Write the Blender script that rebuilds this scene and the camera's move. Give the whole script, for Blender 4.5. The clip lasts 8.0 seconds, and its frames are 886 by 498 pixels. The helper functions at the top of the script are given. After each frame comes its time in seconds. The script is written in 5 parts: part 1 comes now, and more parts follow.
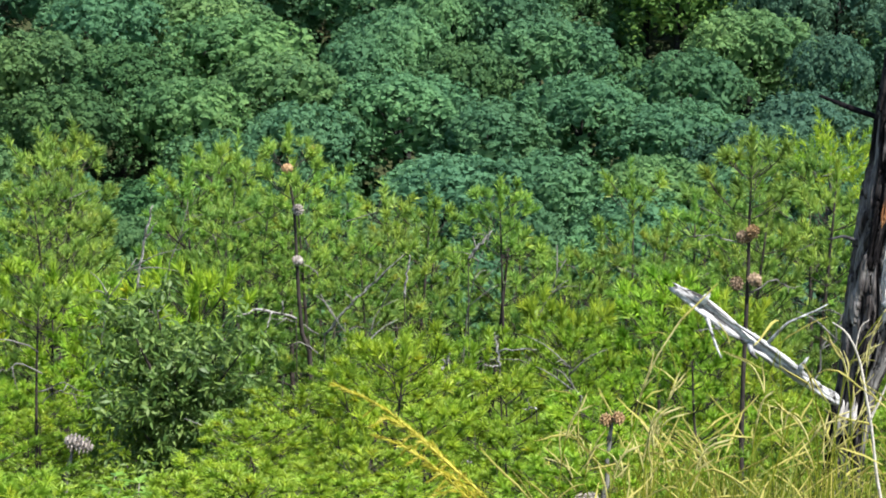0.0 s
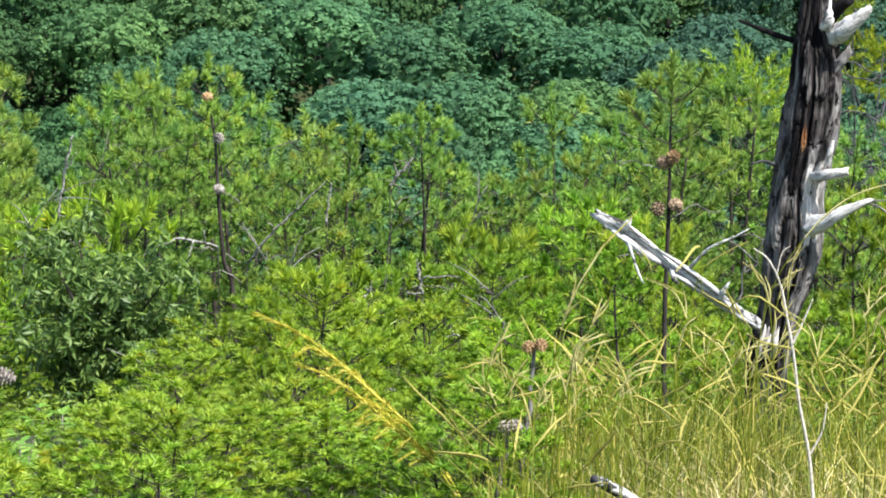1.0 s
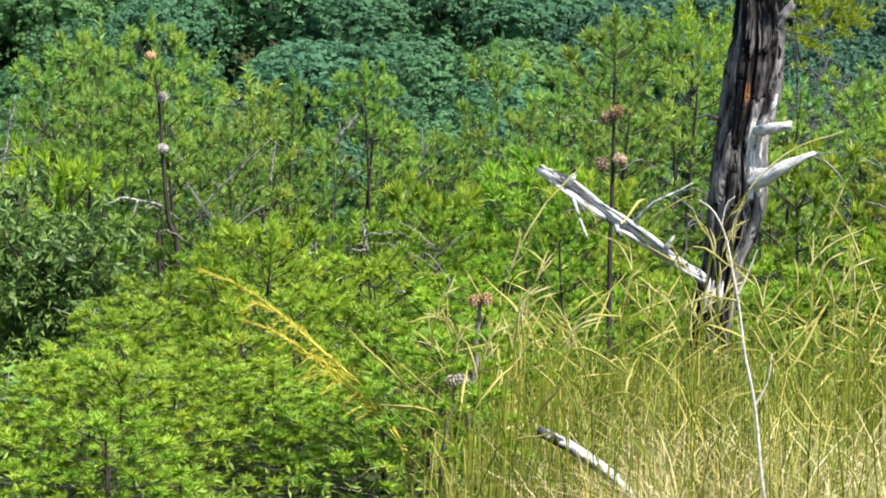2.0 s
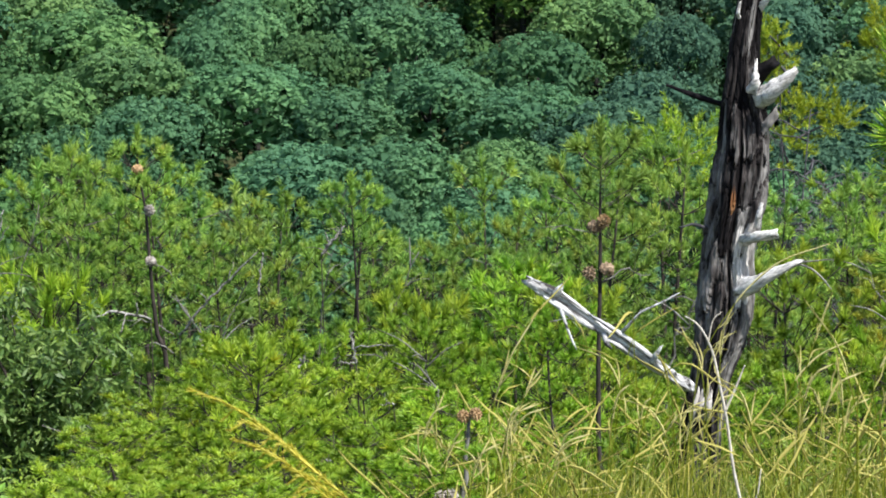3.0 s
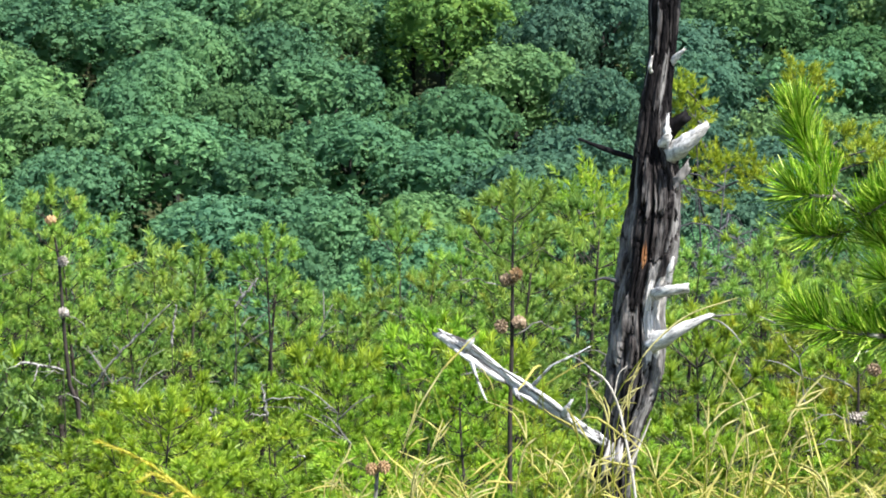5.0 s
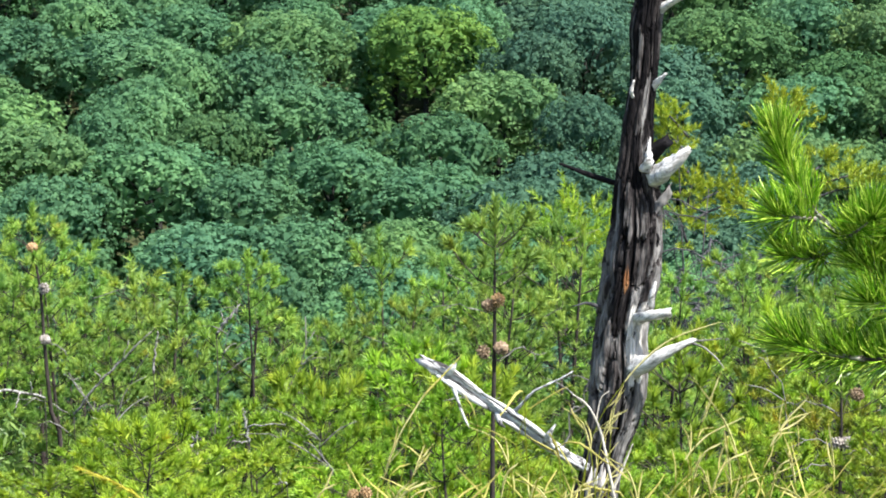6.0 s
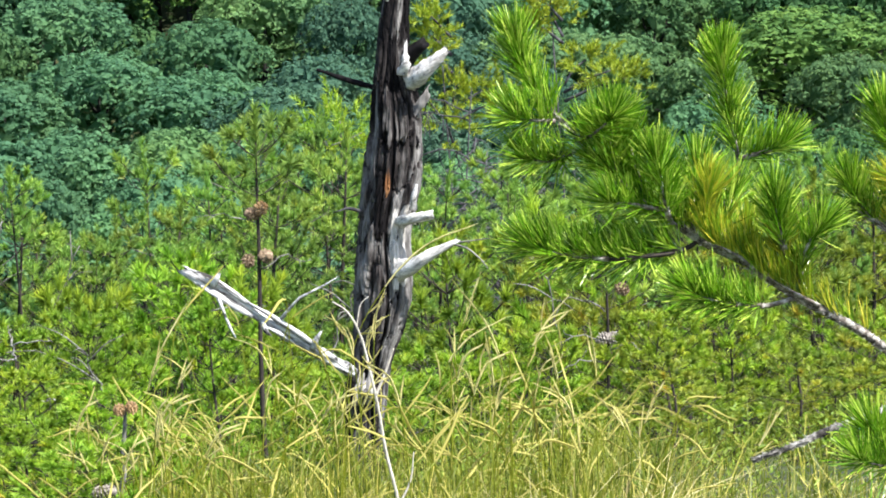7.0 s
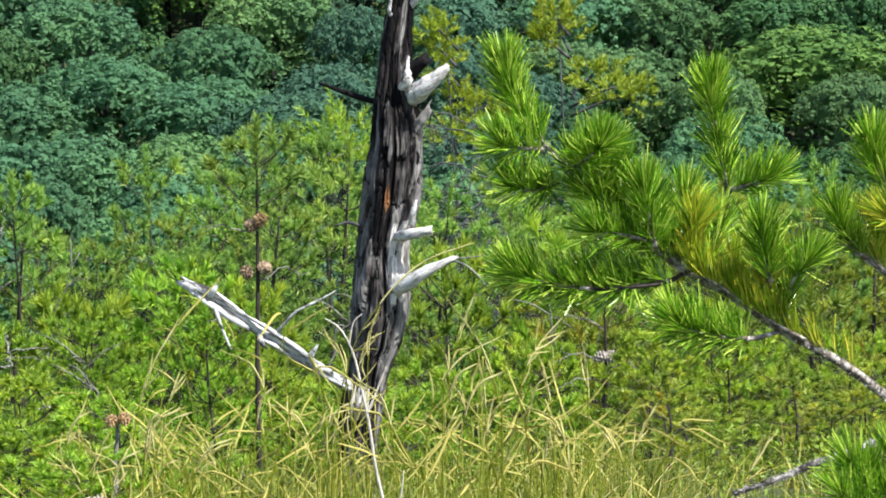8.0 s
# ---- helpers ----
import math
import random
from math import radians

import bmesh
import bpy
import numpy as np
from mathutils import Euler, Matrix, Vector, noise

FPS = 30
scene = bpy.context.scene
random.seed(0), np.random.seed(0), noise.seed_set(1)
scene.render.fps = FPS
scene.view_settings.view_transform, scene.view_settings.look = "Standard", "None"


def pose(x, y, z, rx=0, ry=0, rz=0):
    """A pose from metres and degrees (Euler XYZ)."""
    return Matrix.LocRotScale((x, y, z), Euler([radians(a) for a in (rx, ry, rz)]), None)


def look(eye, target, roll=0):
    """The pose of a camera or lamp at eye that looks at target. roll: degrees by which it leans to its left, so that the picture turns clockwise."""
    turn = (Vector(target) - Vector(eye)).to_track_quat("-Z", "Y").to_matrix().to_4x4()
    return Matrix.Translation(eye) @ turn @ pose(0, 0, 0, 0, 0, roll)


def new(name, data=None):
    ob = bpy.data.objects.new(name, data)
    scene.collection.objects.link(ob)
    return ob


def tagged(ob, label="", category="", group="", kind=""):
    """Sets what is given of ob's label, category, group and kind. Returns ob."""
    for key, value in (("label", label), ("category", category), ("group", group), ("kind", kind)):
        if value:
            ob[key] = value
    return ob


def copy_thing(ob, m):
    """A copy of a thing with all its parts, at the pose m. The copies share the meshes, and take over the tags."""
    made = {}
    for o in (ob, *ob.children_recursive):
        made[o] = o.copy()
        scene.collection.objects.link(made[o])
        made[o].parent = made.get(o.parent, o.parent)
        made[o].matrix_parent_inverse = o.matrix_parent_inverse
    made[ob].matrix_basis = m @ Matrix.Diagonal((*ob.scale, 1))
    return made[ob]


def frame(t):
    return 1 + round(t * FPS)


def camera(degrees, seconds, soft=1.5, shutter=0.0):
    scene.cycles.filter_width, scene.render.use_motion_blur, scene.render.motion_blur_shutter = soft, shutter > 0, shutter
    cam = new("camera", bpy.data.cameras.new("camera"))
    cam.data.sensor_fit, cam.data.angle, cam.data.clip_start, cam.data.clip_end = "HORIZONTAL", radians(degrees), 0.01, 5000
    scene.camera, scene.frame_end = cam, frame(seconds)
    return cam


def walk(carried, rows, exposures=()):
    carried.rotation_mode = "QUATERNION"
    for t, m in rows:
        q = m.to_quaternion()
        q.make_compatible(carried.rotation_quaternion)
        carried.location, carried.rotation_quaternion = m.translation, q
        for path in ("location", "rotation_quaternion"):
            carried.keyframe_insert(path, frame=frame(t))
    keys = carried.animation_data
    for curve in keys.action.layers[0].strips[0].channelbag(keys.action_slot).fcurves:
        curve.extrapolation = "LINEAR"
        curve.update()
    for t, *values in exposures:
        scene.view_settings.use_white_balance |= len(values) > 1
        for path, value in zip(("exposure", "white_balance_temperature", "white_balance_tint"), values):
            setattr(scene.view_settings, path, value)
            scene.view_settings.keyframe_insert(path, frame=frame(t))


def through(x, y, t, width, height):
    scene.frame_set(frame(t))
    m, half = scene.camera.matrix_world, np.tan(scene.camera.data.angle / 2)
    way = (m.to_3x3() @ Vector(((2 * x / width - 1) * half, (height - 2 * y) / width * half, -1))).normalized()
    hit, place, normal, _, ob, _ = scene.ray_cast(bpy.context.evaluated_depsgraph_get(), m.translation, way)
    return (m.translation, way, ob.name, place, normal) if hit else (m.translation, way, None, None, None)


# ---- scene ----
cam = camera(14.0, 8.0, soft=1.85)
# the clip's camera meters anew as it tilts
EXPOSURES = [(0.0, 0.86), (0.5, 0.92), (1.5, 0.97), (2.4, 0.85), (3.0, 0.71), (3.5, 0.95), (4.0, 1.16), (4.7, 1.16), (6.0, 1.18), (6.5, 1.17), (7.0, 1.17), (7.5, 1.05), (8.0, 0.96)]
PATH = [
    (0, (-0.0291, 0.0090, 1.5715), (-0.1254, 1.9978, 1.3835), 1.06),
    (0.5, (-0.0224, 0.0081, 1.5752), (-0.0858, 1.9971, 1.3756), 0.85),
    (1, (-0.0310, 0.0035, 1.5816), (-0.0829, 1.9897, 1.3530), 0.68),
    (1.5, (-0.0361, 0.0014, 1.5742), (-0.0713, 1.9858, 1.3272), 0.83),
    (1.7, (-0.0357, -0.0025, 1.5661), (-0.0645, 1.9815, 1.3155), 0.63),
    (2.8, (-0.0296, -0.0230, 1.5963), (-0.0396, 1.9640, 1.3691), -0.10),
    (3, (-0.0292, -0.0217, 1.6105), (-0.0438, 1.9688, 1.4160), -0.40),
    (3.5, (-0.0223, -0.0246, 1.6117), (-0.0172, 1.9705, 1.4710), -0.12),
    (4, (-0.0166, -0.0308, 1.6013), (0.0029, 1.9645, 1.4666), -0.36),
    (4.5, (-0.0090, -0.0280, 1.6012), (0.0181, 1.9658, 1.4451), -0.18),
    (4.7, (-0.0071, -0.0257, 1.6035), (0.0225, 1.9669, 1.4342), 0.02),
    (5.8, (0.0213, 0.0106, 1.6212), (0.0544, 2.0048, 1.4727), -0.17),
    (6, (0.0059, 0.0124, 1.6032), (0.0454, 2.0063, 1.4524), -0.16),
    (6.5, (0.0396, 0.0160, 1.6240), (0.1322, 2.0061, 1.4479), -1.61),
    (7, (0.0419, 0.0244, 1.6098), (0.2065, 2.0069, 1.4036), -1.90),
    (7.5, (0.0775, 0.0353, 1.6276), (0.2493, 2.0155, 1.4056), -1.73),
    (8, (0.0661, 0.0357, 1.6264), (0.2283, 2.0191, 1.4263), -0.72),
]
walk(cam, [(t, look(e, a, r)) for t, e, a, r in PATH], exposures=EXPOSURES)

# ---- sky and sun ----
SUN_DIR = Vector((0.50, -0.42, 0.92)).normalized()
world = bpy.data.worlds.new("world")
scene.world = world
world.use_nodes = True
wn = world.node_tree.nodes
sky = wn.new("ShaderNodeTexSky")
sky.sky_type = "NISHITA"
sky.sun_disc = False
sky.sun_elevation = math.asin(SUN_DIR.z)
sky.sun_rotation = math.atan2(SUN_DIR.x, SUN_DIR.y)
world.node_tree.links.new(sky.outputs[0], wn["Background"].inputs[0])
wn["Background"].inputs[1].default_value = 0.108
sun = new("sun", bpy.data.lights.new("sun", "SUN"))
sun.data.energy = 5.0
sun.data.angle = radians(0.53)
sun.data.color = (1.0, 0.96, 0.89)
sun.matrix_world = look(SUN_DIR * 50, (0, 0, 0))


# ---- materials ----
def nodes_of(name):
    m = bpy.data.materials.new(name)
    m.use_nodes = True
    nt = m.node_tree
    return m, nt, nt.nodes, nt.nodes["Principled BSDF"]


def ramp(nt, source, stops):
    r = nt.nodes.new("ShaderNodeValToRGB")
    e = r.color_ramp.elements
    while len(e) < len(stops):
        e.new(0.5)
    for k, (p, c) in zip(e, stops):
        k.position, k.color = p, (*c, 1)
    nt.links.new(source, r.inputs[0])
    return r.outputs[0]


def noise_tex(nt, scale, detail=4, stretch=(1, 1, 1), rough=0.55, tilt=0.0):
    co = nt.nodes.new("ShaderNodeTexCoord")
    mp = nt.nodes.new("ShaderNodeMapping")
    mp.vector_type = "TEXTURE"
    mp.inputs["Rotation"].default_value = (0, radians(tilt), 0)
    mp.inputs["Scale"].default_value = [1 / k for k in stretch]
    n = nt.nodes.new("ShaderNodeTexNoise")
    n.inputs["Scale"].default_value, n.inputs["Detail"].default_value = scale, detail
    n.inputs["Roughness"].default_value = rough
    nt.links.new(co.outputs["Object"], mp.inputs[0])
    nt.links.new(mp.outputs[0], n.inputs["Vector"])
    return n.outputs["Fac"]


def bump(nt, b, source, strength, distance):
    k = nt.nodes.new("ShaderNodeBump")
    k.inputs["Strength"].default_value, k.inputs["Distance"].default_value = strength, distance
    nt.links.new(source, k.inputs["Height"])
    nt.links.new(k.outputs[0], b.inputs["Normal"])


def mixed(nt, fac, a, b, mode="MIX"):
    m = nt.nodes.new("ShaderNodeMix")
    m.data_type, m.blend_type = "RGBA", mode
    for s, v in ((0, fac), (6, a), (7, b)):
        if isinstance(v, (int, float)):
            m.inputs[s].default_value = v
        elif isinstance(v, tuple):
            m.inputs[s].default_value = (*v, 1)
        else:
            nt.links.new(v, m.inputs[s])
    return m.outputs[2]


def foliage(name, dark, mid, light, gloss=0.45, through=0.35, vary=0.5, patch=0.0, middle=0.5, tuft=0.0):
    """Leaves or needles: a colour per leaf and per plant, light shining through."""
    m, nt, n, b = nodes_of(name)
    geo, info = n.new("ShaderNodeNewGeometry"), n.new("ShaderNodeObjectInfo")
    per_leaf = ramp(nt, geo.outputs["Random Per Island"], [(0.0, dark), (middle, mid), (1.0, light)])
    hs = n.new("ShaderNodeHueSaturation")
    for k, lo, hi in (("Hue", 0.5 - 0.022 * vary, 0.5 + 0.03 * vary), ("Value", 1 - 0.35 * vary, 1 + 0.4 * vary)):
        mr = n.new("ShaderNodeMapRange")
        mr.inputs["To Min"].default_value, mr.inputs["To Max"].default_value = lo, hi
        if k == "Value":
            wn_ = n.new("ShaderNodeTexWhiteNoise")
            wn_.noise_dimensions = "1D"
            nt.links.new(info.outputs["Random"], wn_.inputs["W"])
            nt.links.new(wn_.outputs["Value"], mr.inputs["Value"])
        else:
            nt.links.new(info.outputs["Random"], mr.inputs["Value"])
        nt.links.new(mr.outputs[0], hs.inputs[k])
    nt.links.new(per_leaf, hs.inputs["Color"])
    colour = hs.outputs[0]
    if patch:
        big = ramp(nt, noise_tex(nt, patch, 2), [(0.35, (0.72, 0.78, 0.8)), (0.65, (1.25, 1.15, 1.0))])
        colour = mixed(nt, 1.0, colour, big, "MULTIPLY")
    if tuft:
        small = ramp(nt, noise_tex(nt, tuft, 2), [(0.3, (0.66, 0.8, 0.75)), (0.5, (1.0, 1.0, 1.0)), (0.66, (1.28, 1.12, 0.95)), (0.76, (1.7, 1.05, 1.0))])
        colour = mixed(nt, 1.0, colour, small, "MULTIPLY")
    nt.links.new(colour, b.inputs["Base Color"])
    b.inputs["Roughness"].default_value = gloss
    b.inputs["Specular IOR Level"].default_value = 0.4 if gloss < 0.6 else 0.15
    tr = n.new("ShaderNodeBsdfTranslucent")
    nt.links.new(colour, tr.inputs[0])
    mx = n.new("ShaderNodeMixShader")
    mx.inputs[0].default_value = through
    nt.links.new(b.outputs[0], mx.inputs[1])
    nt.links.new(tr.outputs[0], mx.inputs[2])
    nt.links.new(mx.outputs[0], n["Material Output"].inputs[0])
    return m


def wood(name, stops, scale=16, stretch=(1, 1, 0.12), rough=0.8, depth=0.004, strength=0.7, shine=0.2, tilt=0.0):
    m, nt, n, b = nodes_of(name)
    f = noise_tex(nt, scale, 6, stretch, 0.65, tilt)
    fine = noise_tex(nt, scale * 6, 3, stretch, 0.55, tilt)
    colour = ramp(nt, f, stops)
    grain = ramp(nt, fine, [(0.3, (0.55, 0.55, 0.55)), (0.6, (1.1, 1.1, 1.1))])
    nt.links.new(mixed(nt, 1.0, colour, grain, "MULTIPLY"), b.inputs["Base Color"])
    b.inputs["Roughness"].default_value = rough
    b.inputs["Specular IOR Level"].default_value = shine
    bump(nt, b, f, strength, depth)
    return m


M_NEEDLE = foliage("pine_needles", (0.172, 0.305, 0.06), (0.242, 0.4, 0.076), (0.318, 0.475, 0.09), 0.5, 0.36, 0.6, 1.1, 0.5, 7.0)
# duller, darker needles: shade over the right of the thicket put into colour
M_NEEDLE_SHADED = foliage("shade_toned_pine_needles", (0.192, 0.266, 0.033), (0.275, 0.35, 0.042), (0.378, 0.43, 0.055), 0.5, 0.34, 0.65, 1.1, 0.5, 7.0)
M_NEEDLE_YOUNG = foliage("young_pine_needles", (0.2, 0.335, 0.028), (0.28, 0.44, 0.038), (0.365, 0.53, 0.05), 0.5, 0.36, 0.5, 1.1, 0.5, 9.0)
# dark and pale ends put shadow lines and highlights into the needle colours
M_NEEDLE_NEAR = foliage("near_pine_needles", (0.034, 0.12, 0.006), (0.175, 0.375, 0.014), (0.6, 0.74, 0.12), 0.27, 0.14, 0.0, 0.0, 0.55)
M_NEEDLE_OLD = foliage("old_pine_needles", (0.09, 0.22, 0.012), (0.31, 0.42, 0.024), (0.72, 0.62, 0.07), 0.3, 0.3, 0.0)
M_NEEDLE_GOLD = foliage("golden_pine_needles", (0.19, 0.29, 0.02), (0.29, 0.38, 0.028), (0.42, 0.45, 0.036), 0.5, 0.3, 0.15)
# bluish cast of the far leaves: distance haze put into their colour
M_LEAF_HAZE = foliage("haze_blue_forest_leaves", (0.09, 0.214, 0.112), (0.11, 0.248, 0.128), (0.13, 0.275, 0.136), 0.75, 0.45, 0.4, 0.1)
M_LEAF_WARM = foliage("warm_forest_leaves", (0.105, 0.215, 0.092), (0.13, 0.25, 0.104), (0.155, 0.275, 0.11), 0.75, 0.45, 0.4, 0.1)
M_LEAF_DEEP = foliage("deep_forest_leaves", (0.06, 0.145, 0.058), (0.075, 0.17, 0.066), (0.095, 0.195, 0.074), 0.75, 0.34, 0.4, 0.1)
# darker blue-green leaves carry the shade of one part of the wood
M_LEAF_SHADED = foliage("shaded_blue_leaves", (0.064, 0.15, 0.102), (0.08, 0.175, 0.116), (0.098, 0.2, 0.126), 0.75, 0.42, 0.4, 0.1)
# paler green, partly the lighter haze higher up, put into the leaf colour
M_LEAF_HAZE_PALE = foliage("haze_pale_leaves", (0.096, 0.228, 0.114), (0.12, 0.262, 0.128), (0.14, 0.288, 0.136), 0.75, 0.45, 0.35, 0.1)
M_LEAF_BRIGHT = foliage("bright_leaves", (0.095, 0.21, 0.056), (0.132, 0.265, 0.062), (0.175, 0.31, 0.072), 0.7, 0.36, 0.3, 0.3)
M_LEAF_CLUMP = foliage("sunlit_clump_leaves", (0.085, 0.19, 0.055), (0.118, 0.238, 0.062), (0.155, 0.285, 0.07), 0.7, 0.34, 0.1, 0.3)
M_LEAF_OAK = foliage("dark_shrub_leaves", (0.05, 0.11, 0.024), (0.1, 0.185, 0.04), (0.2, 0.3, 0.075), 0.5, 0.3, 0.2)
M_LEAF_SPROUT = foliage("sprout_leaves", (0.12, 0.27, 0.04), (0.19, 0.36, 0.055), (0.28, 0.46, 0.08), 0.45, 0.3, 0.0)
M_GRASS = foliage("meadow_grass", (0.05, 0.095, 0.006), (0.2, 0.24, 0.014), (0.62, 0.55, 0.16), 0.5, 0.3, 0.0, 3.5, 0.6)
M_DRYGRASS = foliage("dry_grass", (0.22, 0.17, 0.065), (0.54, 0.46, 0.2), (0.84, 0.76, 0.44), 0.6, 0.3, 0.0)
M_SEED = foliage("seed_heads", (0.4, 0.37, 0.09), (0.58, 0.52, 0.17), (0.78, 0.72, 0.36), 0.6, 0.3, 0.0)
M_PLUME = foliage("golden_grass", (0.38, 0.38, 0.025), (0.56, 0.5, 0.05), (0.72, 0.64, 0.13), 0.5, 0.3, 0.0)
M_PALESTEM = wood("bleached_stem", [(0.3, (0.4, 0.36, 0.3)), (0.7, (0.68, 0.64, 0.58))], 60, (1, 1, 0.3), 0.7, 0.001, 0.3)
M_WEED = foliage("low_weeds", (0.09, 0.16, 0.015), (0.17, 0.27, 0.025), (0.27, 0.37, 0.04), 0.5, 0.3, 0.0)
M_CHAR = wood("charred_wood", [(0.3, (0.003, 0.003, 0.004)), (0.55, (0.009, 0.008, 0.009)), (0.75, (0.03, 0.024, 0.022))], 20, (1, 1, 0.12), 0.7, 0.006, 0.9, 0.1)
M_GREY = wood("weathered_wood", [(0.28, (0.05, 0.048, 0.048)), (0.45, (0.18, 0.172, 0.168)), (0.62, (0.3, 0.29, 0.28)), (0.8, (0.48, 0.465, 0.45))], 17, (1, 1, 0.1), 0.8, 0.006, 0.9)
M_PALE = wood("bleached_wood", [(0.34, (0.09, 0.085, 0.08)), (0.44, (0.45, 0.44, 0.43)), (0.6, (0.76, 0.75, 0.74))], 48, (0.16, 1, 1), 0.8, 0.006, 1.0, 0.2, -22)
M_LIMB = wood("bleached_limb", [(0.38, (0.045, 0.042, 0.042)), (0.46, (0.42, 0.42, 0.43)), (0.62, (0.76, 0.76, 0.78))], 44, (0.1, 1, 1), 0.8, 0.008, 1.0, 0.2, 36)
M_FLAKE = wood("peeled_wood", [(0.3, (0.22, 0.2, 0.185)), (0.5, (0.42, 0.4, 0.38)), (0.75, (0.6, 0.585, 0.57))], 26, (1, 1, 0.14), 0.8, 0.005, 0.9)
M_BARK = wood("pine_bark", [(0.3, (0.02, 0.017, 0.016)), (0.6, (0.055, 0.045, 0.04)), (0.8, (0.12, 0.1, 0.085))], 30, (1, 1, 0.4), 0.85, 0.004, 0.8)


def burnt_wood():
    """Weathered grey wood, charred, peeled and rusty where the trunk's own attributes say so."""
    m, nt, n, b = nodes_of("burnt_weathered_wood")
    streak = noise_tex(nt, 26, 6, (1, 1, 0.11), 0.7)
    blot = noise_tex(nt, 13, 5, (1, 1, 0.4), 0.65)

    def raised(name, amount):
        a = n.new("ShaderNodeAttribute")
        a.attribute_name = name
        s = n.new("ShaderNodeMath")
        s.operation = "MULTIPLY_ADD"
        nt.links.new(streak, s.inputs[0])
        s.inputs[1].default_value = amount
        nt.links.new(a.outputs["Fac"], s.inputs[2])
        t = n.new("ShaderNodeMath")
        t.operation = "MULTIPLY_ADD"
        nt.links.new(blot, t.inputs[0])
        t.inputs[1].default_value = amount
        nt.links.new(s.outputs[0], t.inputs[2])
        u = n.new("ShaderNodeMath")
        u.operation = "MULTIPLY"
        u.inputs[1].default_value = 0.5
        nt.links.new(t.outputs[0], u.inputs[0])
        return u.outputs[0]

    grey = ramp(nt, raised("burn", 0.8), [(0.42, (0.38, 0.365, 0.35)), (0.54, (0.21, 0.203, 0.2)), (0.62, (0.115, 0.108, 0.106)), (0.7, (0.035, 0.03, 0.03)), (0.78, (0.007, 0.006, 0.007))])
    peel = ramp(nt, raised("peel", 0.6), [(0.62, (0, 0, 0)), (0.68, (1, 1, 1))])
    rust = ramp(nt, raised("rust", 0.6), [(0.62, (0, 0, 0)), (0.7, (1, 1, 1))])
    pale = ramp(nt, streak, [(0.35, (0.36, 0.34, 0.32)), (0.65, (0.66, 0.64, 0.62))])
    red = ramp(nt, streak, [(0.35, (0.07, 0.032, 0.018)), (0.52, (0.22, 0.1, 0.045)), (0.72, (0.55, 0.3, 0.13))])
    c = mixed(nt, rust, mixed(nt, peel, grey, pale), red)
    fine = ramp(nt, noise_tex(nt, 150, 3, (1, 1, 0.1)), [(0.3, (0.6, 0.6, 0.6)), (0.6, (1.1, 1.1, 1.1))])
    nt.links.new(mixed(nt, 1.0, c, fine, "MULTIPLY"), b.inputs["Base Color"])
    b.inputs["Roughness"].default_value = 0.8
    b.inputs["Specular IOR Level"].default_value = 0.12
    bump(nt, b, blot, 1.0, 0.02)
    return m


M_SNAG = burnt_wood()
M_TWIG = wood("pine_twig", [(0.34, (0.035, 0.028, 0.024)), (0.48, (0.19, 0.16, 0.135)), (0.62, (0.56, 0.53, 0.49))], 90, (1, 1, 1), 0.8, 0.003, 0.9)
M_SCALE = wood("bark_scales", [(0.3, (0.13, 0.11, 0.09)), (0.48, (0.42, 0.385, 0.35)), (0.64, (0.8, 0.78, 0.75))], 160, (1, 1, 1), 0.85, 0.002, 0.5)
M_DEADTWIG = wood("dead_twig", [(0.3, (0.085, 0.08, 0.074)), (0.7, (0.31, 0.3, 0.28))], 25, (1, 1, 0.4), 0.85, 0.002, 0.5)
M_DEADLIMB = wood("dead_limb_bark", [(0.38, (0.05, 0.045, 0.042)), (0.5, (0.25, 0.24, 0.225)), (0.66, (0.5, 0.49, 0.47))], 70, (1, 1, 1), 0.85, 0.003, 0.9)
M_DEADGREY = wood("dead_grey_limb", [(0.3, (0.025, 0.025, 0.03)), (0.7, (0.12, 0.12, 0.13))], 20, (1, 1, 0.4), 0.85, 0.003, 0.5)
M_TREEBARK = wood("forest_bark", [(0.3, (0.012, 0.013, 0.012)), (0.7, (0.034, 0.034, 0.03))], 4, (1, 1, 0.3), 0.9, 0.02, 0.6)
M_CONE = wood("pine_cone_scales", [(0.3, (0.3, 0.19, 0.1)), (0.55, (0.44, 0.29, 0.155)), (0.8, (0.54, 0.39, 0.235))], 60, (1, 1, 1), 0.7, 0.002, 0.5)
M_CONEBROWN = wood("brown_cone_scales", [(0.3, (0.15, 0.1, 0.065)), (0.6, (0.34, 0.25, 0.17)), (0.8, (0.5, 0.4, 0.3))], 60, (1, 1, 1), 0.8, 0.002, 0.5)
M_CONEOLD = wood("old_cone_scales", [(0.3, (0.22, 0.185, 0.165)), (0.6, (0.44, 0.4, 0.37)), (0.8, (0.64, 0.605, 0.57))], 60, (1, 1, 1), 0.8, 0.002, 0.5)


def ground_material():
    m, nt, n, b = nodes_of("hillside_soil")
    f = noise_tex(nt, 0.7, 8)
    fine = noise_tex(nt, 14, 6)
    a = ramp(nt, f, [(0.35, (0.03, 0.046, 0.015)), (0.55, (0.05, 0.064, 0.021)), (0.75, (0.085, 0.085, 0.036))])
    c = ramp(nt, fine, [(0.3, (0.5, 0.5, 0.5)), (0.7, (1.25, 1.2, 1.1))])
    nt.links.new(mixed(nt, 1.0, a, c, "MULTIPLY"), b.inputs["Base Color"])
    b.inputs["Roughness"].default_value = 0.95
    bump(nt, b, fine, 0.8, 0.05)
    return m


M_SOIL = ground_material()


# ---- mesh helpers ----
def rng_of(seed):
    return np.random.default_rng(seed)


